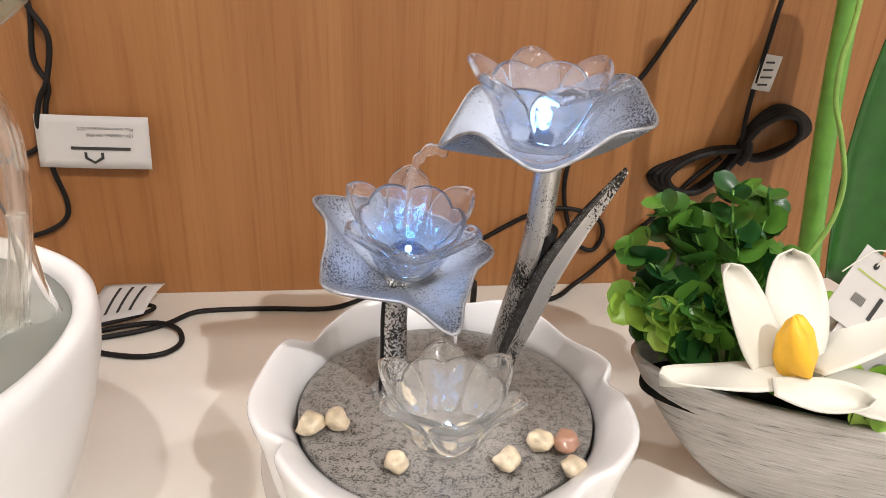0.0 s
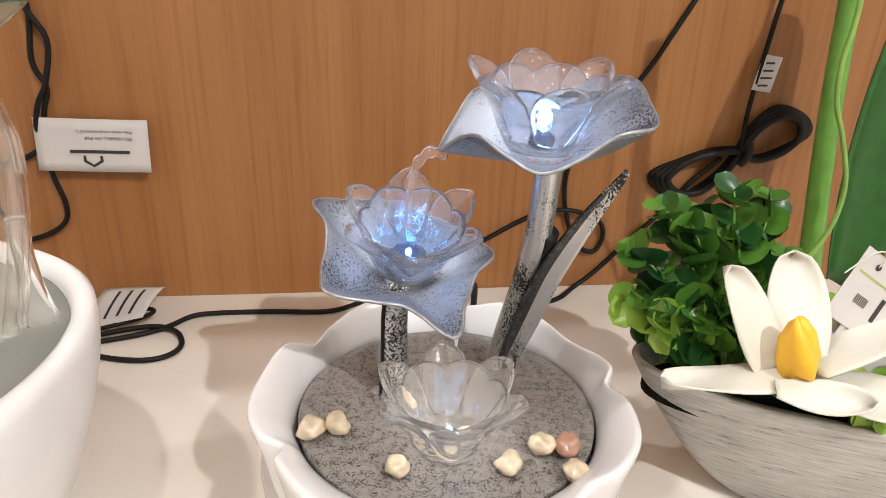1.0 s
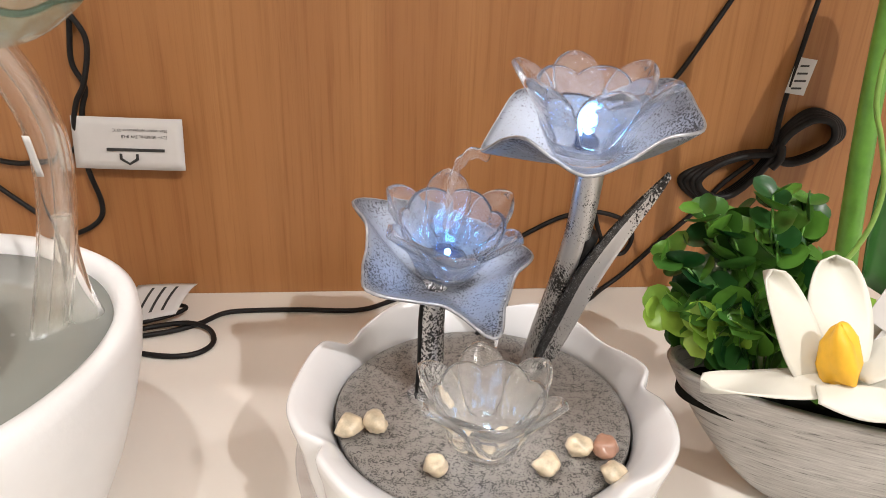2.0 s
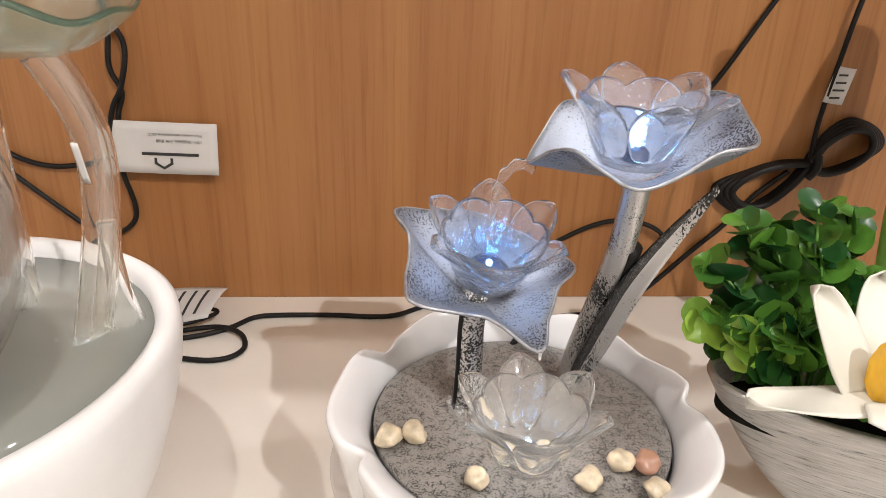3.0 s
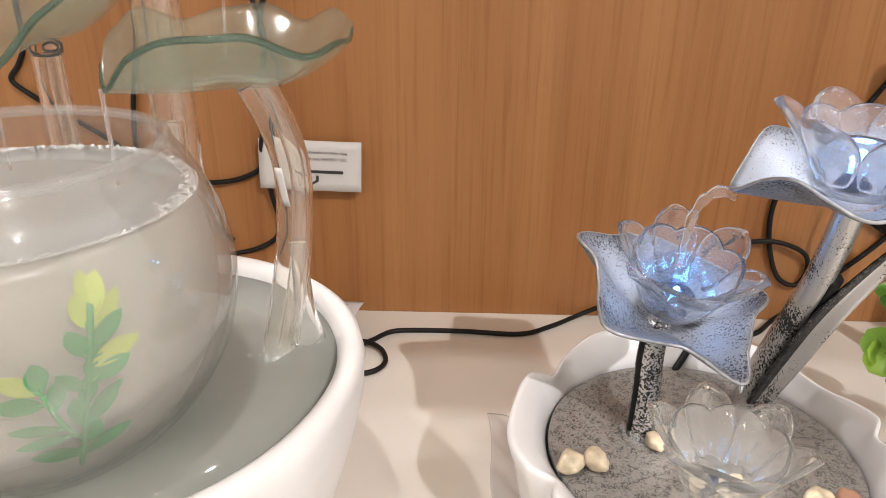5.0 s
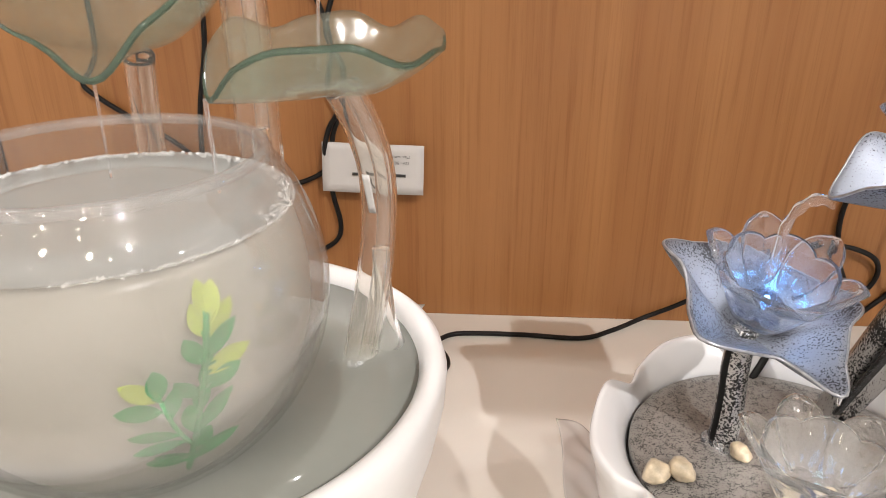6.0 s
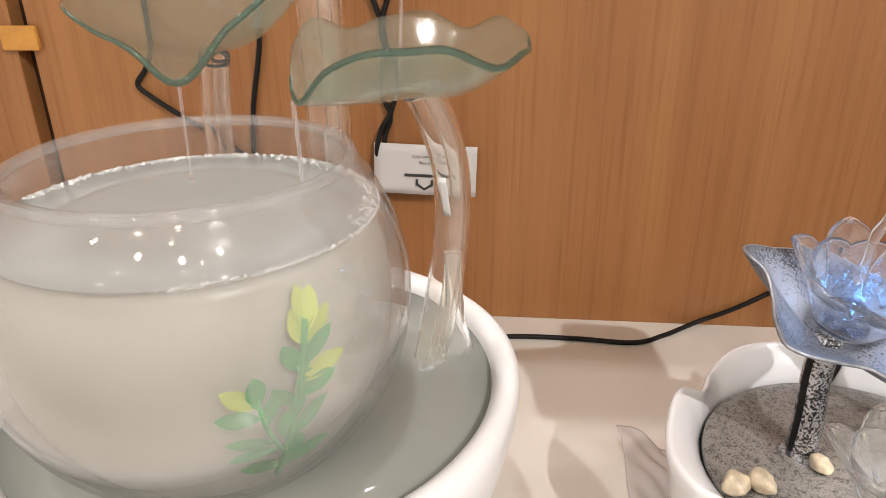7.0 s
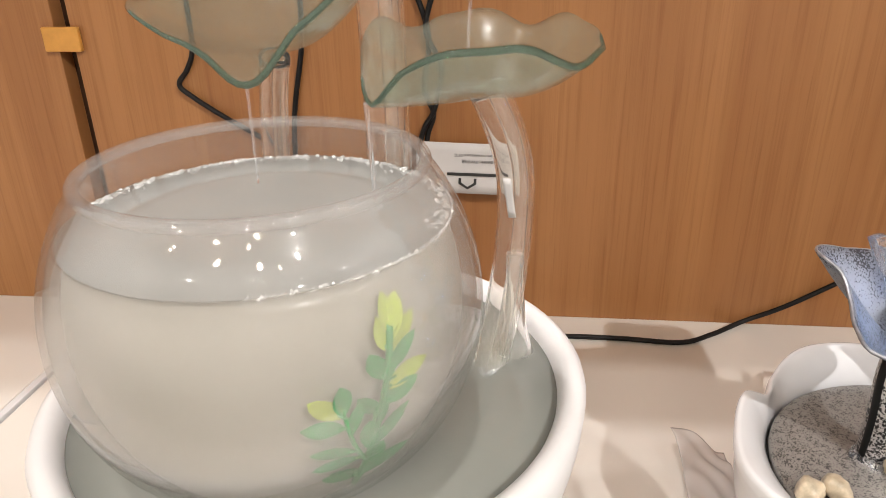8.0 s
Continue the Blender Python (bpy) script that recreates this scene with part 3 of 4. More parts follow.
# ---------------------------------------------------------------- fish bowl fountain
BX, BY = -0.336, 0.459
POOL = 0.138


def bowl_fountain():
    f = base("bowl_fountain", (BX, BY, 0), "white ceramic basin of cloudy water with green glass leaf dishes", "fountain")

    def loc(x, y, z):
        return (x - BX, y - BY, z)
    prof = [(0.0, 0.112), (0.12, 0.112), (0.136, 0.118), (0.141, 0.13), (0.1425, 0.14), (0.145, 0.146), (0.1495, 0.1492), (0.154, 0.149), (0.158, 0.1455), (0.159, 0.139), (0.157, 0.12),
            (0.15, 0.09), (0.139, 0.055), (0.127, 0.025), (0.119, 0.006), (0.115, 0.0), (0.0, 0.0)]

    def wave(a, k):
        if k < 9:
            return (0.0006 * math.sin(3 * a), 0.0006 * math.sin(4 * a + 1))
        return (0.0012 * math.sin(9 * a + 0.35 * k * 2.0) * (k < 15), 0)
    part("basin", lathe(prof, 128, wave), PLASTER, f, "white basin with a rounded rim")
    part("pool_water", lathe([(0.0, POOL), (0.09, POOL), (0.1425, POOL), (0.1415, POOL - 0.003), (0.0, POOL - 0.004)], 96), POND, f, "cloudy grey-green water")
    # acrylic stems
    s1 = [loc(-0.236, 0.488, POOL - 0.01), loc(-0.228, 0.497, 0.17), loc(-0.2225, 0.505, 0.21), loc(-0.2215, 0.509, 0.25), loc(-0.227, 0.506, 0.28), loc(-0.238, 0.5, 0.308)]
    s2 = [loc(-0.303, 0.54, POOL - 0.01), loc(-0.303, 0.541, 0.25), loc(-0.304, 0.541, 0.36), loc(-0.308, 0.54, 0.47)]
    s3 = [loc(-0.382, 0.55, POOL - 0.01), loc(-0.383, 0.552, 0.22), loc(-0.376, 0.54, 0.28), loc(-0.364, 0.52, 0.322)]
    for line, r in ((s1, 0.0105), (s2, 0.0135), (s3, 0.0085)):
        o = part("acrylic_stem", tube(line, r, 20, caps=False), ACRYLIC, f, "clear acrylic tube", thick=0.0016)
        o.visible_shadow = False
        o = part("inner_tube", tube([Vector(p) + Vector((0.003, 0, 0)) for p in line], 0.0042, 12, caps=False), ACRYLIC, f, thick=0.0009)
        o.visible_shadow = False
    rod = lathe([(0.0, 0.072), (0.0054, 0.072), (0.0058, 0.0715), (0.0058, 0.045), (0.007, 0.025), (0.0105, 0.008), (0.0135, 0.0), (0.0, 0.0)], 24)
    for p, tilt in (((-0.2195, 0.505, POOL - 0.003), -1), ((-0.297, 0.525, POOL - 0.003), 0)):
        bm = rod.copy()
        if tilt == 0:
            bmesh.ops.transform(bm, matrix=Matrix.Diagonal((1, 1, 1.98, 1)), verts=bm.verts)
        o = part("acrylic_rod", bm, ROD, f, "short clear acrylic rod")
        o.matrix_local = pose(*loc(*p), 0, tilt, 0)
        o.visible_shadow = False
    rod.free()
    # sticker on the front stem
    st = grid(lambda u, v: tuple(Vector(loc(-0.2265 + 0.0035 * v + 0.0045 * (u - 0.5), 0.4955 - 0.001 * u, 0.258 - 0.024 * v))), 4, 6)
    part("paper_sticker", st, PAPER, f, "small white sticker", thick=0.0004)
    # glass leaf dishes
    def dish(centre, knots):
        def g(u, v):
            a = u * math.tau
            r, z = periodic(knots, a)
            flute = 0.0015 * math.sin(9 * a) * v * v
            return (centre[0] + r * v * math.cos(a), centre[1] + r * v * math.sin(a), centre[2] + z * v ** 2.1 + flute)
        bm = grid(g, 120, 16, True)
        bmesh.ops.remove_doubles(bm, verts=bm.verts, dist=1e-5)
        d = part("glass_dish", bm, GREENGLASS, f, "frosted green glass dish with a wavy edge", thick=0.0022)
        d.visible_shadow = False
        rim = [g(k / 90, 1.0) for k in range(54, 92)]
        e = part("dish_edge", tube(rim, lambda t: 0.0019 * math.sin(math.pi * (0.06 + 0.88 * t)) ** 0.5, 8, 0, False), GREENEDGE, d, "darker green glass edge")
        e.visible_shadow = False
    dish(loc(-0.235, 0.493, 0.307), [(3, 0.0555, 0.0285), (40, 0.057, 0.036), (70, 0.055, 0.03), (105, 0.06, 0.038), (140, 0.055, 0.031), (175, 0.064, 0.037), (205, 0.07, 0.027), (227, 0.08, 0.008), (240, 0.077, 0.022), (262, 0.068, 0.032), (280, 0.064, 0.0325), (300, 0.0636, 0.0255), (318, 0.061, 0.023), (340, 0.058, 0.026)])
    dish(loc(-0.36, 0.512, 0.327), [(0, 0.056, 0.036), (40, 0.058, 0.04), (80, 0.056, 0.032), (120, 0.06, 0.04), (160, 0.062, 0.034), (195, 0.07, 0.031), (214, 0.074, 0.026), (232, 0.065, 0.017), (256, 0.062, 0.005), (279, 0.065, -0.006), (302, 0.058, 0.019), (326, 0.062, 0.035)])
    rng = random.Random(9)
    bm = bmesh.new()
    for _ in range(16):
        a, r, s = rng.uniform(0, math.tau), rng.uniform(0.004, 0.016), rng.uniform(0.0008, 0.0022)
        bmesh.ops.create_icosphere(bm, subdivisions=2, radius=s, matrix=Matrix.Translation(loc(-0.236 + r * math.cos(a), 0.479 + 0.6 * r * math.sin(a), POOL + s * 0.2)))
    o = part("pool_bubbles", bm, STREAM, f, "clear bubbles on the water")
    o.visible_shadow = False
    tagged(o, kind="stuff")
    bm = bmesh.new()
    for _ in range(9):
        c = loc(-0.262 + rng.gauss(0, 0.006), 0.515 + rng.gauss(0, 0.004), 0.316)
        bmesh.ops.create_cube(bm, size=1.0, matrix=Matrix.Translation(c) @ Matrix.Rotation(rng.uniform(0, 3), 4, "Z") @ Matrix.Diagonal((rng.uniform(0.001, 0.003), 0.0009, 0.0006, 1)))
    tagged(part("dish_debris", bm, DEBRIS, f, "brown flecks lying in the glass dish"), kind="stuff")
    # trickles
    for line, r in (([loc(-0.2925, 0.437, 0.314), loc(-0.2905, 0.433, 0.296), loc(-0.2895, 0.431, 0.268)], 0.0014), ([loc(-0.356, 0.453, 0.321), loc(-0.356, 0.451, 0.268)], 0.001), ([loc(-0.2445, 0.497, 0.40), loc(-0.249, 0.492, 0.318)], 0.0012)):
        o = part("falling_water", tube(line, lambda t, r=r: r * (1 - 0.35 * t), 8), STREAM, f, "thin stream of clear water")
        o.visible_shadow = False


bowl_fountain()
CX, CY, CZ, CR = -0.341, 0.416, 0.220, 0.1055


def fish_bowl():
    b = base("fish_bowl", (CX, CY, 0.1145), "round glass fish bowl full of cloudy water in a white basin", "fish bowl")
    low = 0.1145
    top = 0.29

    def rad(z):
        r = math.sqrt(max(0.0, 1 - ((z - CZ) / CR) ** 2)) * CR
        return r + 0.001 * max(0, (z - 0.255) / 0.035) ** 2
    zs = [low + (top - low) * k / 30 for k in range(31)]
    zs = [low] + [low + 0.0015] + [low + 0.005] + [z for z in zs if z > low + 0.006]
    out = [(0.0, low)] + [(rad(z), z) for z in zs[1:]]
    inner = [(r - 0.003, z) for r, z in reversed(out[2:])] + [(0.0, low + 0.005)]
    rimtop = [(out[-1][0] - 0.0003, top + 0.0012), (out[-1][0] - 0.0015, top + 0.0018), (out[-1][0] - 0.0027, top + 0.0012)]
    bm = lathe([(r, z - 0.1145) for r, z in out + rimtop + inner], 96)
    g = part("glass_bowl", bm, BOWLGLASS, b, "clear round glass bowl")
    g.visible_shadow = False
    rim = [(0.0885 * math.cos(k * math.tau / 80), 0.0885 * math.sin(k * math.tau / 80), top - 0.1145 + 0.0004) for k in range(81)]
    r2 = rad(top) - 0.0015
    o = part("bowl_rim", tube([(x / 0.0885 * r2, y / 0.0885 * r2, z) for x, y, z in rim], 0.003, 10, 0, False), RIMGLASS, b, "rounded glass rim")
    o.visible_shadow = False
    level = LEVEL
    zs = [low + 0.008 + (level - low - 0.008) * k / 24 for k in range(25)]
    prof = [(0.0, zs[0])] + [(rad(z) - 0.0035, z) for z in zs] 
    o = part("bowl_water", lathe([(r, z - 0.1145) for r, z in prof], 80), CLOUDY, b, "cloudy beige water")
    o.visible_shadow = False
    o = part("water_surface", lathe([(0.0, level - 0.1145), (rad(level) * 0.6, level - 0.1145), (rad(level) - 0.0043, level - 0.1145), (rad(level) - 0.005, level - 0.1155), (0.0, level - 0.1155)], 80), SURFACE, b, "still grey water surface")
    # foam along the far side of the surface
    bm = bmesh.new()
    rng = random.Random(4)
    for k in range(1000):
        a = radians(rng.uniform(-12, 178))
        r = rad(level) - 0.0052 - abs(rng.gauss(0, 0.0038))
        s = rng.uniform(0.0003, 0.0007) if k % 6 else rng.uniform(0.0007, 0.0013)
        bmesh.ops.create_icosphere(bm, subdivisions=2 if k % 6 == 0 else 1, radius=s, matrix=Matrix.Translation((r * math.cos(a), r * math.sin(a), level - 0.1145 + s * 0.35)))
    for _ in range(300):
        a = radians(rng.uniform(-75, 30))
        s = rng.uniform(0.0003, 0.0008)
        bmesh.ops.create_icosphere(bm, subdivisions=1, radius=s, matrix=Matrix.Translation(((rad(level) - 0.0042) * math.cos(a), (rad(level) - 0.0042) * math.sin(a), level - 0.1145 + rng.uniform(-0.0012, 0.001))))
    o = tagged(part("foam", bm, FOAM, b, "white bubbles along the waterline"), kind="stuff")
    o.visible_shadow = False
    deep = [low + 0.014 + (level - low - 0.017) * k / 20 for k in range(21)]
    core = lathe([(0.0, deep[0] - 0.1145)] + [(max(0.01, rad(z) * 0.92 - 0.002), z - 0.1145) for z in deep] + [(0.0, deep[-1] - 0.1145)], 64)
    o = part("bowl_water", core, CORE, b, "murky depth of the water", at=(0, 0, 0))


LEVEL = 0.2665
FOAM = glass("foam_bubbles", (1, 1, 1), 0.05, 1.15, milk=0.24, milk_colour=(0.85, 0.85, 0.82))
fish_bowl()


def small_leaf(length, width, cup=0.15, full=0.7):
    def f(u, v):
        x = (u - 0.5) * 2
        w = width * math.sin(math.pi * min(1, 0.05 + 0.95 * v)) ** full
        return (x * w, v * length, cup * length * (v * v * 0.5 - 0.25 * v) + cup * w * x * x * 0.8)
    bm = grid(f, 4, 6)
    bmesh.ops.remove_doubles(bm, verts=bm.verts, dist=1e-6)
    return bm


def water_plant():
    place = Vector((-0.301, 0.358, 0.15))
    p = base("water_plant", place, "green plastic water plant with yellow tips inside the bowl", "plastic plant")

    def on_wall(k):
        z = 0.161 + 0.083 * k
        r = math.sqrt(CR ** 2 - (z - CZ) ** 2) - 0.0058
        a = radians(-51 + 9 * k ** 1.3)
        return Vector((CX + r * math.cos(a), CY + r * math.sin(a), z)) - place
    line = [on_wall(k / 22) for k in range(23)]
    part("stalk", tube(line, 0.0014, 8, 0), FERN, p)
    rng = random.Random(7)

    def frame_at(q):
        out = (q + place - Vector((CX, CY, CZ))).normalized()
        across = Vector((0, 0, 1)).cross(out).normalized()
        return out, across, out.cross(across)

    def leaflet(q, lift, reach, length, tip):
        """A leaflet on a short footstalk; lift in degrees above level, over 90 leans the other way."""
        out, across, up = frame_at(q)
        e = radians(lift)
        along = (across * math.cos(e) + up * math.sin(e) - out * (0.06 + 0.05 * rng.random())).normalized()
        face = (out + across * rng.uniform(-0.5, 0.5)).normalized()
        wide = along.cross(face).normalized()
        face = wide.cross(along)
        o = part("leaflet", small_leaf(length, rng.uniform(0.0040, 0.0048), 0.1), FERN_TIP if tip else FERN, p)
        start = q + along * reach
        o.matrix_local = Matrix.Translation(start) @ Matrix((wide, along, face)).transposed().to_4x4()
        part("footstalk", tube([q, start + along * 0.002], 0.0007, 6, 0), FERN, p)

    for k, lift, length, tip in ((2, 148, 0.021, False), (3, 150, 0.016, False), (2, 32, 0.025, False), (4, 60, 0.014, False), (7, 48, 0.021, False), (9, 38, 0.017, False), (7, 96, 0.019, False), (10, 80, 0.016, False),
                                  (12, 128, 0.014, False), (13, 22, 0.017, False), (13, 70, 0.015, False), (15, 18, 0.022, True), (16, 8, 0.018, True), (16, 112, 0.014, False), (17, 40, 0.02, False), (18, 52, 0.021, True), (19, 100, 0.015, True), (20, 70, 0.02, True), (21, 88, 0.016, True)):
        leaflet(line[k], lift, rng.uniform(0.001, 0.004), length, tip)
    # side shoot
    q = line[5]
    shoot = []
    for n in range(7):
        out, across, up = frame_at(q)
        shoot.append(q.copy())
        q = q + (up * 0.92 - across * (0.45 - 0.06 * n)).normalized() * 0.006
    part("stalk", tube(shoot, 0.0011, 8, 0), FERN, p)
    for n, lift, length in ((1, 176, 0.021), (2, 160, 0.021), (4, 78, 0.016), (5, 164, 0.018), (6, 140, 0.017), (6, 95, 0.013)):
        leaflet(shoot[n], lift, 0.002, length, n == 6 and lift > 100)


water_plant()

# ---------------------------------------------------------------- plant arrangement
PX, PY = 0.32, 0.441


def arrangement():
    a = base("plant_arrangement", (PX, PY, 0), "artificial greenery and ivory flower in a boat-shaped silver planter", "artificial plant")
    turn = Matrix.Rotation(radians(-22), 4, "Z")
    half, wide, high = 0.157, 0.041, 0.095

    def hull(scale_r):
        def f(u, v):
            ang = u * math.tau
            s = (0.42 + 0.58 * v ** 0.62)
            c, q = math.cos(ang), math.sin(ang)
            x = half * s * math.copysign(abs(c) ** 0.85, c)
            y = wide * (0.5 + 0.5 * v ** 0.6) * math.copysign(abs(q) ** 0.8, q)
            z = high * v * (1 + 0.05 * c * c * v)
            return turn @ Vector((x * scale_r, y * scale_r, z))
        return f
    part("planter", grid(hull(1.0), 96, 20, True), PLANTER, a, "boat-shaped planter of brushed silver", thick=0.005, offset=-1)
    bm = bmesh.new()
    ring = [bm.verts.new(turn @ Vector((0.94 * half * math.copysign(abs(math.cos(t)) ** 0.85, math.cos(t)), 0.9 * wide * math.copysign(abs(math.sin(t)) ** 0.8, math.sin(t)), high - 0.016))) for t in (k * math.tau / 60 for k in range(60))]
    bm.faces.new(ring)
    part("foam_filling", bm, SOIL, a, "dark filling", thick=0.01)
    bm = bmesh.new()
    ring = [bm.verts.new(turn @ Vector((0.45 * half * math.cos(t), 0.52 * wide * math.sin(t), 0.002))) for t in (k * math.tau / 40 for k in range(40))]
    bm.faces.new(ring)
    part("planter_foot", bm, PLANTER, a, thick=0.004)
    # greenery: sprigs with pairs of round leaves
    meshes = []
    for length, width in ((0.024, 0.0134), (0.0215, 0.0122), (0.0155, 0.009)):
        bm = small_leaf(length, width, 0.26, 0.5)
        me = bpy.data.meshes.new("leaf")
        bm.to_mesh(me)
        bm.free()
        for q in me.polygons:
            q.use_smooth = True
        me.materials.append(LEAF)
        young = me.copy()
        young.materials[0] = LEAF_YOUNG
        meshes.append((me, young))
    rng = random.Random(11)
    tips = SPRIGS
    heart_of_bush = Vector((0.25 - PX, 0.55 - PY, 0.1))
    for tx, ty, tz, is_young in tips:
        tx, tz = tx + 0.008, tz - 0.012 * (tz > 0.14)
        root = Vector((0.245 + (tx - 0.245) * 0.3 - PX, 0.485 + (ty - 0.485) * 0.35 - PY, 0.085)) if tz > 0.119 or ty > 0.45 else Vector((tx - PX, ty + 0.03 - PY, 0.08))
        end = Vector((tx - PX, ty - PY, tz))
        midp = root.lerp(end, 0.5) + Vector((0, 0, 0.018))
        line = spline([root, midp, end], 7)
        part("sprig", tube(line, lambda t: 0.0016 - 0.0008 * t, 6, 0), STALK, a)
        for k in range(4, len(line), 2):
            d = (line[k] - line[k - 1]).normalized()
            frac = k / (len(line) - 1)
            for s in (0, 1):
                size = 0 if frac < 0.7 else (1 if frac < 0.9 else 2)
                me = meshes[size][1 if (is_young and frac > 0.3) else 0]
                o = new("leaf", me)
                o.parent = a
                # each leaf turns its face out of the bush and points away from its sprig
                out = (line[k] - heart_of_bush).normalized() + Vector((rng.uniform(-0.5, 0.5), rng.uniform(-0.5, 0.3), rng.uniform(0.0, 0.5)))
                side = d.orthogonal().normalized()
                side.rotate(Matrix.Rotation(radians(k * 45 + s * 180 + rng.uniform(-25, 25)), 3, d))
                along = (side + d * rng.uniform(0.3, 0.9)).normalized()
                wide = along.cross(out).normalized()
                o.matrix_local = Matrix.Translation(line[k]) @ Matrix((wide, along, wide.cross(along))).transposed().to_4x4()
                o.scale = [rng.uniform(0.85, 1.12)] * 3
    # stalks and blades behind
    part("tall_stalk", tube([(0.375 - PX, 0.6 - PY, 0.08), (0.37 - PX, 0.61 - PY, 0.16), (0.36 - PX, 0.615 - PY, 0.27), (0.352 - PX, 0.62 - PY, 0.42)], lambda t: 0.0098 - 0.002 * t, 14), STALK, a, "thick smooth green stalk")
    vine = [(0.352, 0.125), (0.362, 0.141), (0.37, 0.167), (0.3695, 0.197), (0.356, 0.234), (0.344, 0.26), (0.34, 0.29), (0.342, 0.318), (0.341, 0.37)]
    part("vine", tube([(x - PX, 0.585 - PY, z) for x, z in vine], 0.0021, 8), VINE, a, "thin pale green vine")

    def blade(u, v):
        x = (u - 0.5) * 2
        w = 0.042 * math.sin(math.pi * (0.12 + 0.75 * v)) ** 0.8
        return (0.425 - PX + 0.045 * v + x * w, 0.635 - PY - 0.015 * x * x + 0.03 * v, 0.08 + 0.33 * v - 0.01 * x)
    part("large_blade", grid(blade, 8, 16), BLADE, a, "broad dark green leaf", thick=0.0012)
    # ivory flower
    bloom = Vector((0.237 - PX, 0.412 - PY, 0.137))
    heart = lathe([(0.0, 0.0), (0.011, 0.003), (0.014, 0.012), (0.011, 0.024), (0.005, 0.031), (0.0, 0.032)], 24, lambda t, k: (0.0022 * math.sin(3 * t + k * 0.4) * (k > 0), 0.002 * math.sin(2 * t)))
    flower = part("flower_heart", heart, YOLK, a, "orange-yellow flower heart")
    flower.matrix_local = Matrix.Translation(bloom + Vector((0.0, -0.004, 0))) @ pose(0, 0, 0, -12, -10, 0) @ Matrix.Diagonal((0.84, 0.84, 1.16, 1))

    def petal(length, width, curl, dip):
        def f(u, v):
            x = (u - 0.5) * 2
            w = width * math.sin(math.pi * (0.16 + 0.84 * v) ** 1.15) ** 0.42 * (1 if v < 1 else 0.02)
            return (x * w, v * length, curl * v * v - dip * v + 0.006 * x * x * v + 0.0018 * math.sin(5 * v + 2 * x))
        bm = grid(f, 10, 18)
        return bm
    for rz, tilt, length, width, curl, roll, shift in PETALS:
        o = part("petal", petal(length, width, curl, 0.0), PETAL, a, "ivory foam petal", thick=0.0012)
        o.matrix_local = Matrix.Translation(bloom + Vector(shift)) @ pose(0, 0, 0, 0, 0, rz) @ pose(0, 0, 0, tilt, 0, 0) @ pose(0, 0, 0, 0, roll, 0)
    return a


SPRIGS = [(0.168, 0.53, 0.12, True), (0.168, 0.53, 0.178, False), (0.187, 0.53, 0.21, False), (0.252, 0.54, 0.217, False), (0.215, 0.52, 0.185, False), (0.275, 0.545, 0.19, False), (0.2, 0.505, 0.15, False),
          (0.19, 0.5, 0.12, True), (0.2, 0.49, 0.105, False), (0.235, 0.51, 0.195, False), (0.24, 0.5, 0.165, False), (0.26, 0.52, 0.17, False), (0.225, 0.55, 0.2, False), (0.185, 0.515, 0.1, False), (0.22, 0.49, 0.135, False), (0.29, 0.53, 0.165, False), (0.305, 0.5, 0.13, True), (0.25, 0.48, 0.13, False), (0.247, 0.44, 0.116, False), (0.29, 0.41, 0.108, True), (0.325, 0.398, 0.103, True), (0.305, 0.415, 0.112, False), (0.33, 0.47, 0.15, False), (0.345, 0.45, 0.14, True), (0.23, 0.52, 0.225, False), (0.265, 0.53, 0.215, False), (0.205, 0.52, 0.2, False), (0.18, 0.52, 0.15, False)]
PETALS = [(86, -10, 0.074, 0.0155, 0.006, 0, (-0.006, 0.0, 0)), (34, 58, 0.066, 0.0155, -0.01, -20, (-0.012, 0.006, 0)), (-8, 60, 0.07, 0.019, -0.012, -8, (0.008, 0.01, 0)),
          (-72, 22, 0.088, 0.025, -0.012, -14, (0.008, 0.004, 0)), (-104, -14, 0.082, 0.021, 0.004, 5, (0.0, -0.004, 0)), (-112, -6, 0.05, 0.0105, 0.006, 25, (-0.02, -0.012, 0))]
arrangement()

# ---------------------------------------------------------------- cables and labels
def cable_thing(points, label, r=0.0026):
    return tagged(part("cable", tube(points, r, 10), CABLE), label, "cable")


W = 0.785
cable_thing([(0.35, W, 0.38), (0.314, W, 0.316), (0.277, W, 0.25), (0.245, W, 0.205), (0.212, W, 0.165), (0.202, W, 0.135), (0.206, W, 0.095), (0.222, W, 0.056), (0.243, W, 0.046), (0.252, W, 0.066), (0.24, W - 0.004, 0.087), (0.205, W - 0.004, 0.098), (0.168, W, 0.09),
             (0.12, W, 0.064), (0.06, W, 0.026), (0.02, W, 0.006), (-0.018, 0.76, 0.003), (-0.053, 0.742, 0.003), (-0.111, 0.745, 0.003), (-0.165, 0.745, 0.003), (-0.19, 0.74, 0.003), (-0.21, 0.72, 0.003), (-0.235, 0.706, 0.003), (-0.275, 0.694, 0.003)], "black cable looped on the oak panel and the shelf")
cable_thing([(-0.28, 0.68, 0.003), (-0.25, 0.667, 0.003), (-0.219, 0.661, 0.003), (-0.198, 0.667, 0.003), (-0.189, 0.684, 0.003), (-0.196, 0.704, 0.005), (-0.215, 0.714, 0.007), (-0.24, 0.712, 0.007), (-0.28, 0.7, 0.006)], "loop of black cable lying on the shelf")
cable_thing([(-0.27, 0.71, 0.009), (-0.24, 0.722, 0.011), (-0.226, 0.735, 0.012), (-0.232, 0.742, 0.012), (-0.25, 0.744, 0.01)], "end of black cable beside a paper tag", 0.0022)
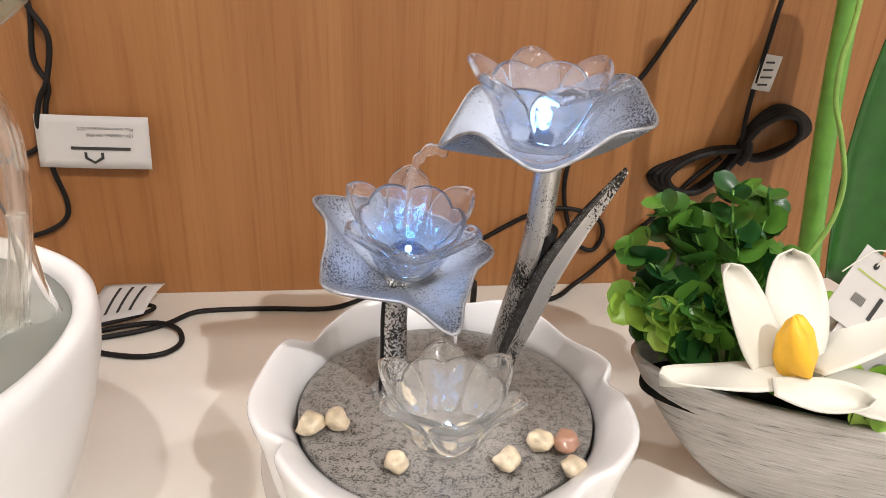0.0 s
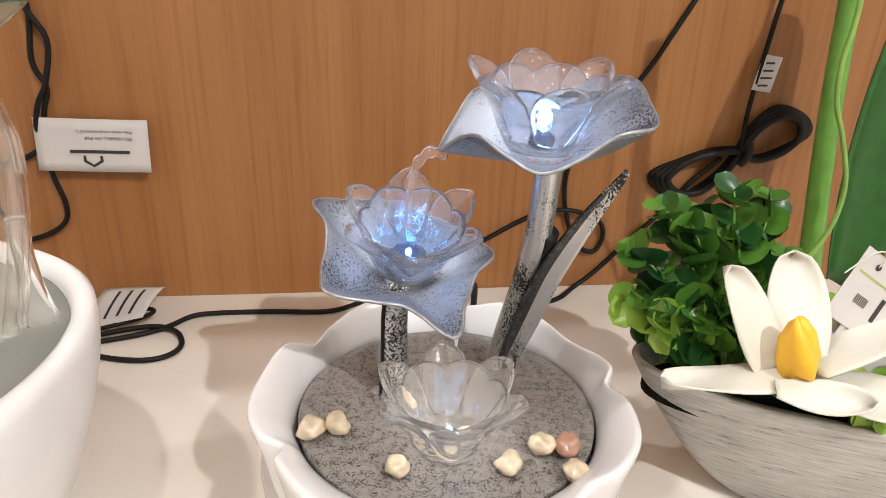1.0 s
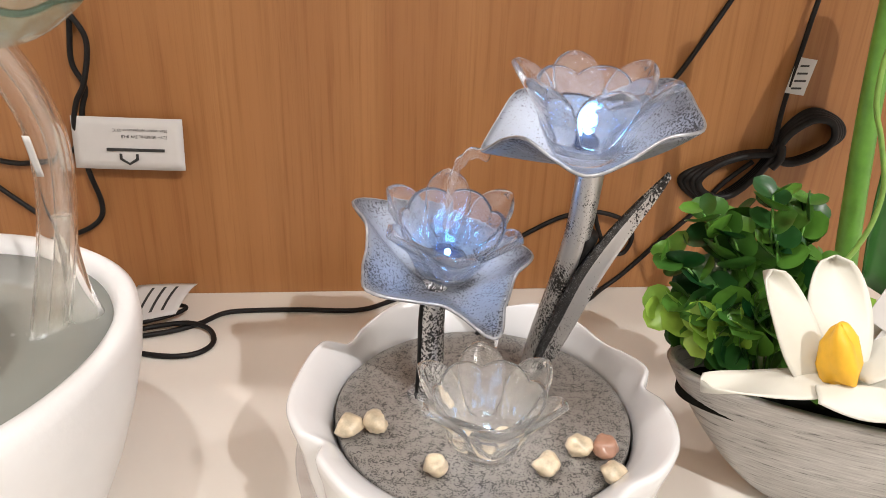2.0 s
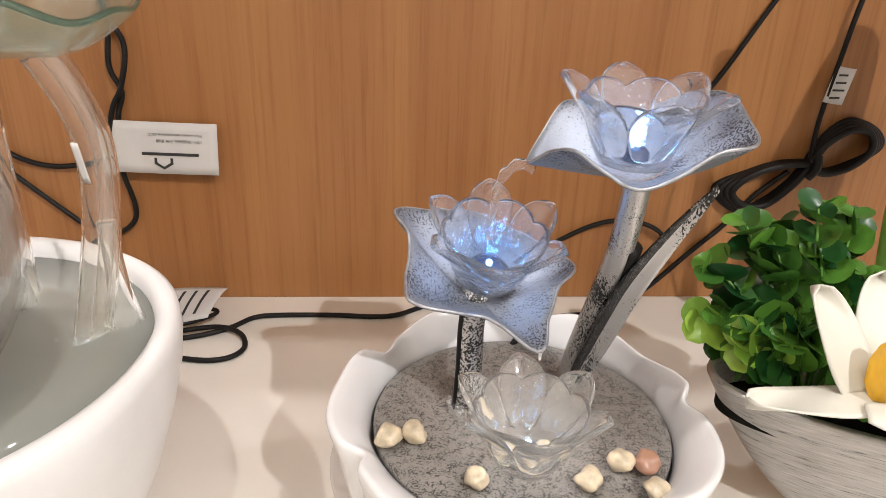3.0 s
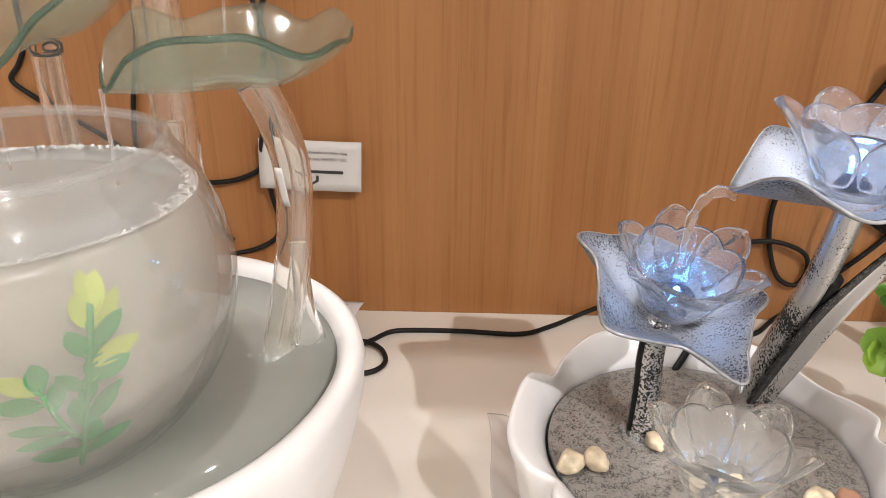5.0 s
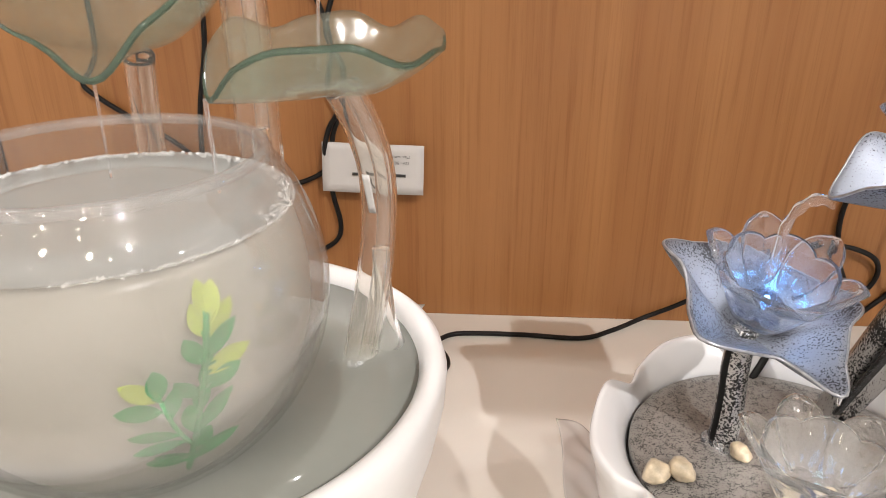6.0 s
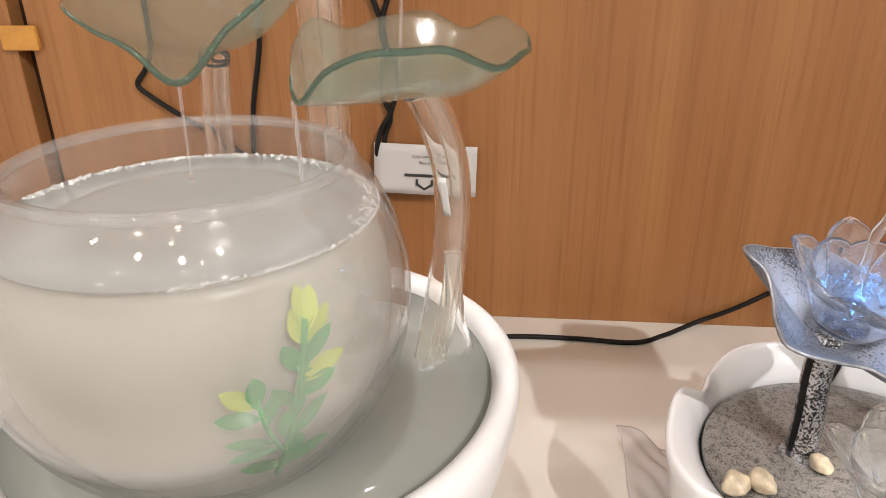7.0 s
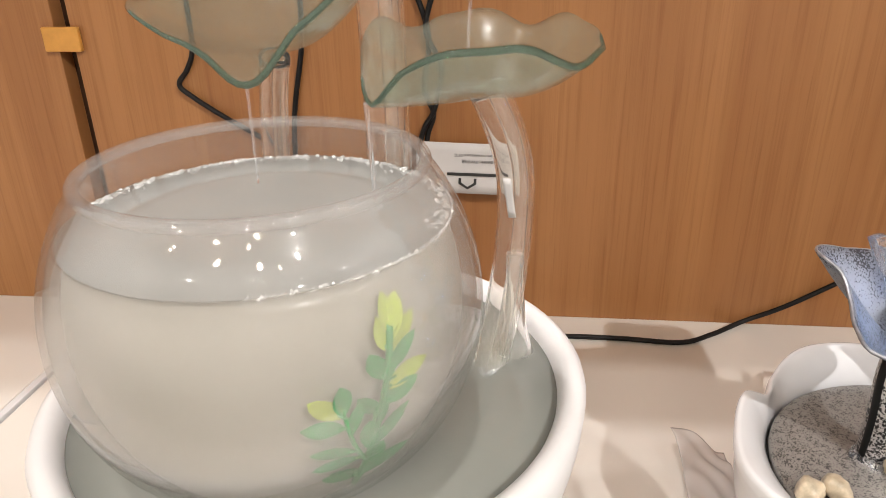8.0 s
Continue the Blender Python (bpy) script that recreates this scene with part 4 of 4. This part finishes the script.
cable_thing([(-0.322, W, 0.345), (-0.308, W, 0.3), (-0.313, W, 0.25), (-0.305, W, 0.225), (-0.312, W, 0.2), (-0.315, W - 0.003, 0.15), (-0.309, W, 0.11), (-0.314, W, 0.09), (-0.336, W, 0.076), (-0.37, W, 0.068)], "twisted black cable hanging on the oak panel")
cable_thing([(-0.3, W, 0.345), (-0.31, W - 0.004, 0.305), (-0.296, W - 0.002, 0.27), (-0.303, W - 0.004, 0.232), (-0.314, W - 0.003, 0.212), (-0.32, W - 0.003, 0.19), (-0.32, W, 0.17), (-0.345, W, 0.155), (-0.38, W, 0.15), (-0.41, W, 0.157), (-0.43, W, 0.17)], "black cable twisted round another")
cable_thing([(-0.54, W, 0.34), (-0.541, W, 0.29), (-0.55, W, 0.268), (-0.561, W, 0.253), (-0.548, W, 0.24), (-0.518, W, 0.22), (-0.47, W, 0.19), (-0.42, W, 0.14), (-0.36, W, 0.085)], "black cable bent on the oak panel")
cable_thing([(-0.428, W, 0.34), (-0.431, W, 0.291), (-0.445, W, 0.225), (-0.45, W, 0.16), (-0.45, W, 0.09)], "black cable hanging straight on the oak panel")


def coil():
    c = base("cable_coil", (0.39, 0.78, 0.165), "black cable tied in a figure-eight bundle on the panel", "cable")
    for k in range(4):
        s = 1 + 0.07 * k
        y = -0.005 + 0.003 * k
        right = [(0.0, y, 0.0), (0.012, y, 0.022 * s), (0.035, y, 0.037 * s), (0.056 * s, y, 0.034), (0.062 * s, y, 0.016), (0.045, y, -0.002 * s), (0.02, y, -0.01), (0.0, y, -0.004)]
        left = [(0.0, y, 0.0), (-0.03, y, -0.002), (-0.06, y, -0.012), (-0.078 * s, y, -0.03), (-0.066, y, -0.045 * s), (-0.04, y, -0.046), (-0.015, y, -0.024), (0.0, y, -0.002)]
        part("cable_turn", tube(right, 0.0039, 8), CABLE, c)
        part("cable_turn", tube(left, 0.0039, 8), CABLE, c)
    part("tie", tube([(0.004, -0.008, 0.01), (0.004, -0.011, -0.002), (-0.002, -0.008, -0.014)], 0.0045, 8), CABLE, c, "black tie")
    part("cable_end", tube([(0.0, -0.003, 0.0), (0.0, 0, 0.03), (0.001, 0, 0.06), (0.006, 0, 0.11), (0.011, 0, 0.155), (0.02, 0, 0.21)], 0.0026, 8), CABLE, c, "cable running upward")


coil()


def text_part(words, size, place, parent, mat, turn=0.0, name="print", heavy=0.0):
    data = bpy.data.curves.new(name, "FONT")
    data.body, data.size, data.align_x, data.align_y, data.offset = words, size, "CENTER", "CENTER", size * heavy
    tmp = new("print_curve", data)
    me = bpy.data.meshes.new_from_object(tmp.evaluated_get(bpy.context.evaluated_depsgraph_get()))
    bpy.data.objects.remove(tmp)
    me.materials.append(mat)
    ob = new(name, me)
    ob.parent = parent
    ob.matrix_local = pose(*place, 90, 0, 0) @ pose(0, 0, 0, 0, 0, turn)
    return ob


def pump_label():
    t = base("cable_label", (-0.271, 0.7795, 0.172), "white paper label hanging upside down on a black cable", "label")
    t.rotation_euler = (radians(-5), radians(1.5), 0)

    def f(u, v):
        return ((u - 0.5) * 0.104, -0.002 * math.sin(u * 2.5) , (v - 0.5) * 0.051)
    part("paper", grid(f, 12, 6), PAPER, t, thick=0.0004)
    y = -0.0032
    text_part("12V~ 50/60Hz, 3W IP68", 0.0044, (0.016, y, 0.0075), t, INK, 180)
    text_part("Max. water temperature 35°C", 0.0042, (0.012, y, 0.0135), t, INK, 180)
    part("name_bar", box(-0.0205, 0.034, y - 0.0001, y, -0.0071, -0.0041), INK, t, smooth=False)
    house = [(-0.009, -0.0095), (-0.009, -0.0155), (0.0, -0.021), (0.009, -0.0155), (0.009, -0.0095)]
    bm = bmesh.new()
    o = [bm.verts.new((x, y, z)) for x, z in house]
    i = [bm.verts.new((x * 0.7, y, -0.0095 + (z + 0.0095) * 0.76)) for x, z in house]
    for k in range(4):
        bm.faces.new((o[k], o[k + 1], i[k + 1], i[k]))
    part("house_mark", bm, INK, t, smooth=False)


pump_label()


def hanging_tag():
    t = base("cable_tag", (0.4, 0.779, 0.248), "small white paper tag folded round a black cable", "label")
    part("paper", grid(lambda u, v: ((u - 0.45) * 0.021 + 0.006 * (v - 0.5), -0.003 * math.sin(u * 3), (v - 0.5) * 0.036 - 0.003 * u), 6, 4), PAPER, t, thick=0.0004)
    for k in range(4):
        part("print_bar", box(-0.006 + 0.0015 * (1 - k), 0.005 - 0.003 * (k == 3), -0.0042, -0.004, 0.0085 - 0.0075 * k, 0.0105 - 0.0075 * k), INK, t, smooth=False)


hanging_tag()


def shelf_tag():
    t = base("paper_tag", (-0.26, 0.735, 0.0), "white paper tag with print standing beside black cable", "label")

    def f(u, v):
        return ((u - 0.5) * 0.06 + 0.012 * v, -0.02 + 0.045 * v, 0.004 + 0.024 * math.sin(1.2 * v + 0.6 * u))
    part("paper", grid(f, 8, 8), PAPER, t, thick=0.0004)
    for k in range(3):
        part("print_bar", grid(lambda u, v, k=k: tuple(Vector(f(0.3 + 0.2 * k + 0.05 * u, 0.15 + 0.7 * v)) + Vector((0, -0.0004, 0.0006))), 2, 6), INK, t)


shelf_tag()


def plastic_sheet():
    """Crumpled film tucked between the tray and the shelf."""
    def f(u, v):
        left = -0.093 + 0.012 * v * v + 0.0025 * math.sin(9 * v)
        x = left + (-0.05 - left) * u
        y = 0.583 - 0.15 * v + 0.004 * math.sin(5 * u)
        fold = 0.003 * math.sin(17 * v + 5 * u) + 0.0015 * math.sin(31 * v - 9 * u)
        return (x, y, max(0.0012, 0.0085 + 0.012 * (1 - u) * (1 - v) ** 2 + fold * (0.4 + 0.6 * u) - 0.006 * u))
    o = tagged(part("plastic_sheet", grid(f, 24, 60), FILM, thick=0.0005), "crumpled translucent white plastic sheet tucked beside the fountain basin", "plastic sheet")
    o.modifiers["thickness"].offset = 1.0


plastic_sheet()


def price_tag():
    t = base("price_tag", (0.301, 0.442, 0.168), "white price tag with a punched hole tied to the plant", "price tag")
    t.rotation_euler = (radians(-12), radians(33), radians(0))
    part("card", box(-0.03, 0.03, -0.0004, 0.0004, -0.024, 0.024), PAPER, t, smooth=False, bevel=0.0003)
    y = -0.0006
    text_part("1", 0.021, (0.004, y, -0.006), t, INK, 0, heavy=0.04)
    part("hole", lathe([(0, 0), (0.0021, 0.0), (0.0021, 0.0004), (0, 0.0004)], 16), INK, t).matrix_local = pose(-0.015, y, 0.0165, 90)
    part("green_line", box(-0.026, 0.028, y - 0.0001, y, 0.0085, 0.0096), GREENINK, t, smooth=False)
    for k in range(7):
        part("code_bar", box(-0.017 + 0.0016 * k, -0.0162 + 0.0016 * k, y - 0.0001, y, -0.009, -0.003), INK, t, smooth=False)
    part("second_card", box(-0.012, 0.05, 0.0012, 0.002, -0.065, -0.02), PAPER, t, smooth=False, bevel=0.0003)
    part("string", tube([(-0.015, y, 0.0165), (-0.016, -0.004, 0.026), (-0.025, -0.002, 0.022), (-0.034, 0.0, 0.002)], 0.0005, 6), PETAL, t)


price_tag()

# ---------------------------------------------------------------- lamps in the ceiling
def downlight(place, r):
    d = base("downlight", (place[0], place[1], CEILING), "round recessed ceiling downlight, lit", "ceiling light", "ceiling downlights")
    part("frame", lathe([(r, 0.0), (r + 0.012, -0.001), (r + 0.013, -0.005), (r + 0.002, -0.007), (r, -0.004)], 32), CERAMIC, d)
    part("lamp_face", lathe([(0.0, -0.003), (r, -0.003)], 32), LAMPFACE, d)


for place, power in KEY_LAMPS:
    downlight(place, 0.05)
for place in FRONT:
    downlight(place, 0.08)
downlight(SPOT, 0.05)
for place in ((-1.5, -0.9), (-0.6, -0.9), (0.35, -0.9), (-1.0, -1.6), (0.0, -1.6), (1.0, -2.2), (-0.2, -0.3), (0.6, -0.35)):
    downlight((*place, CEILING), 0.045)
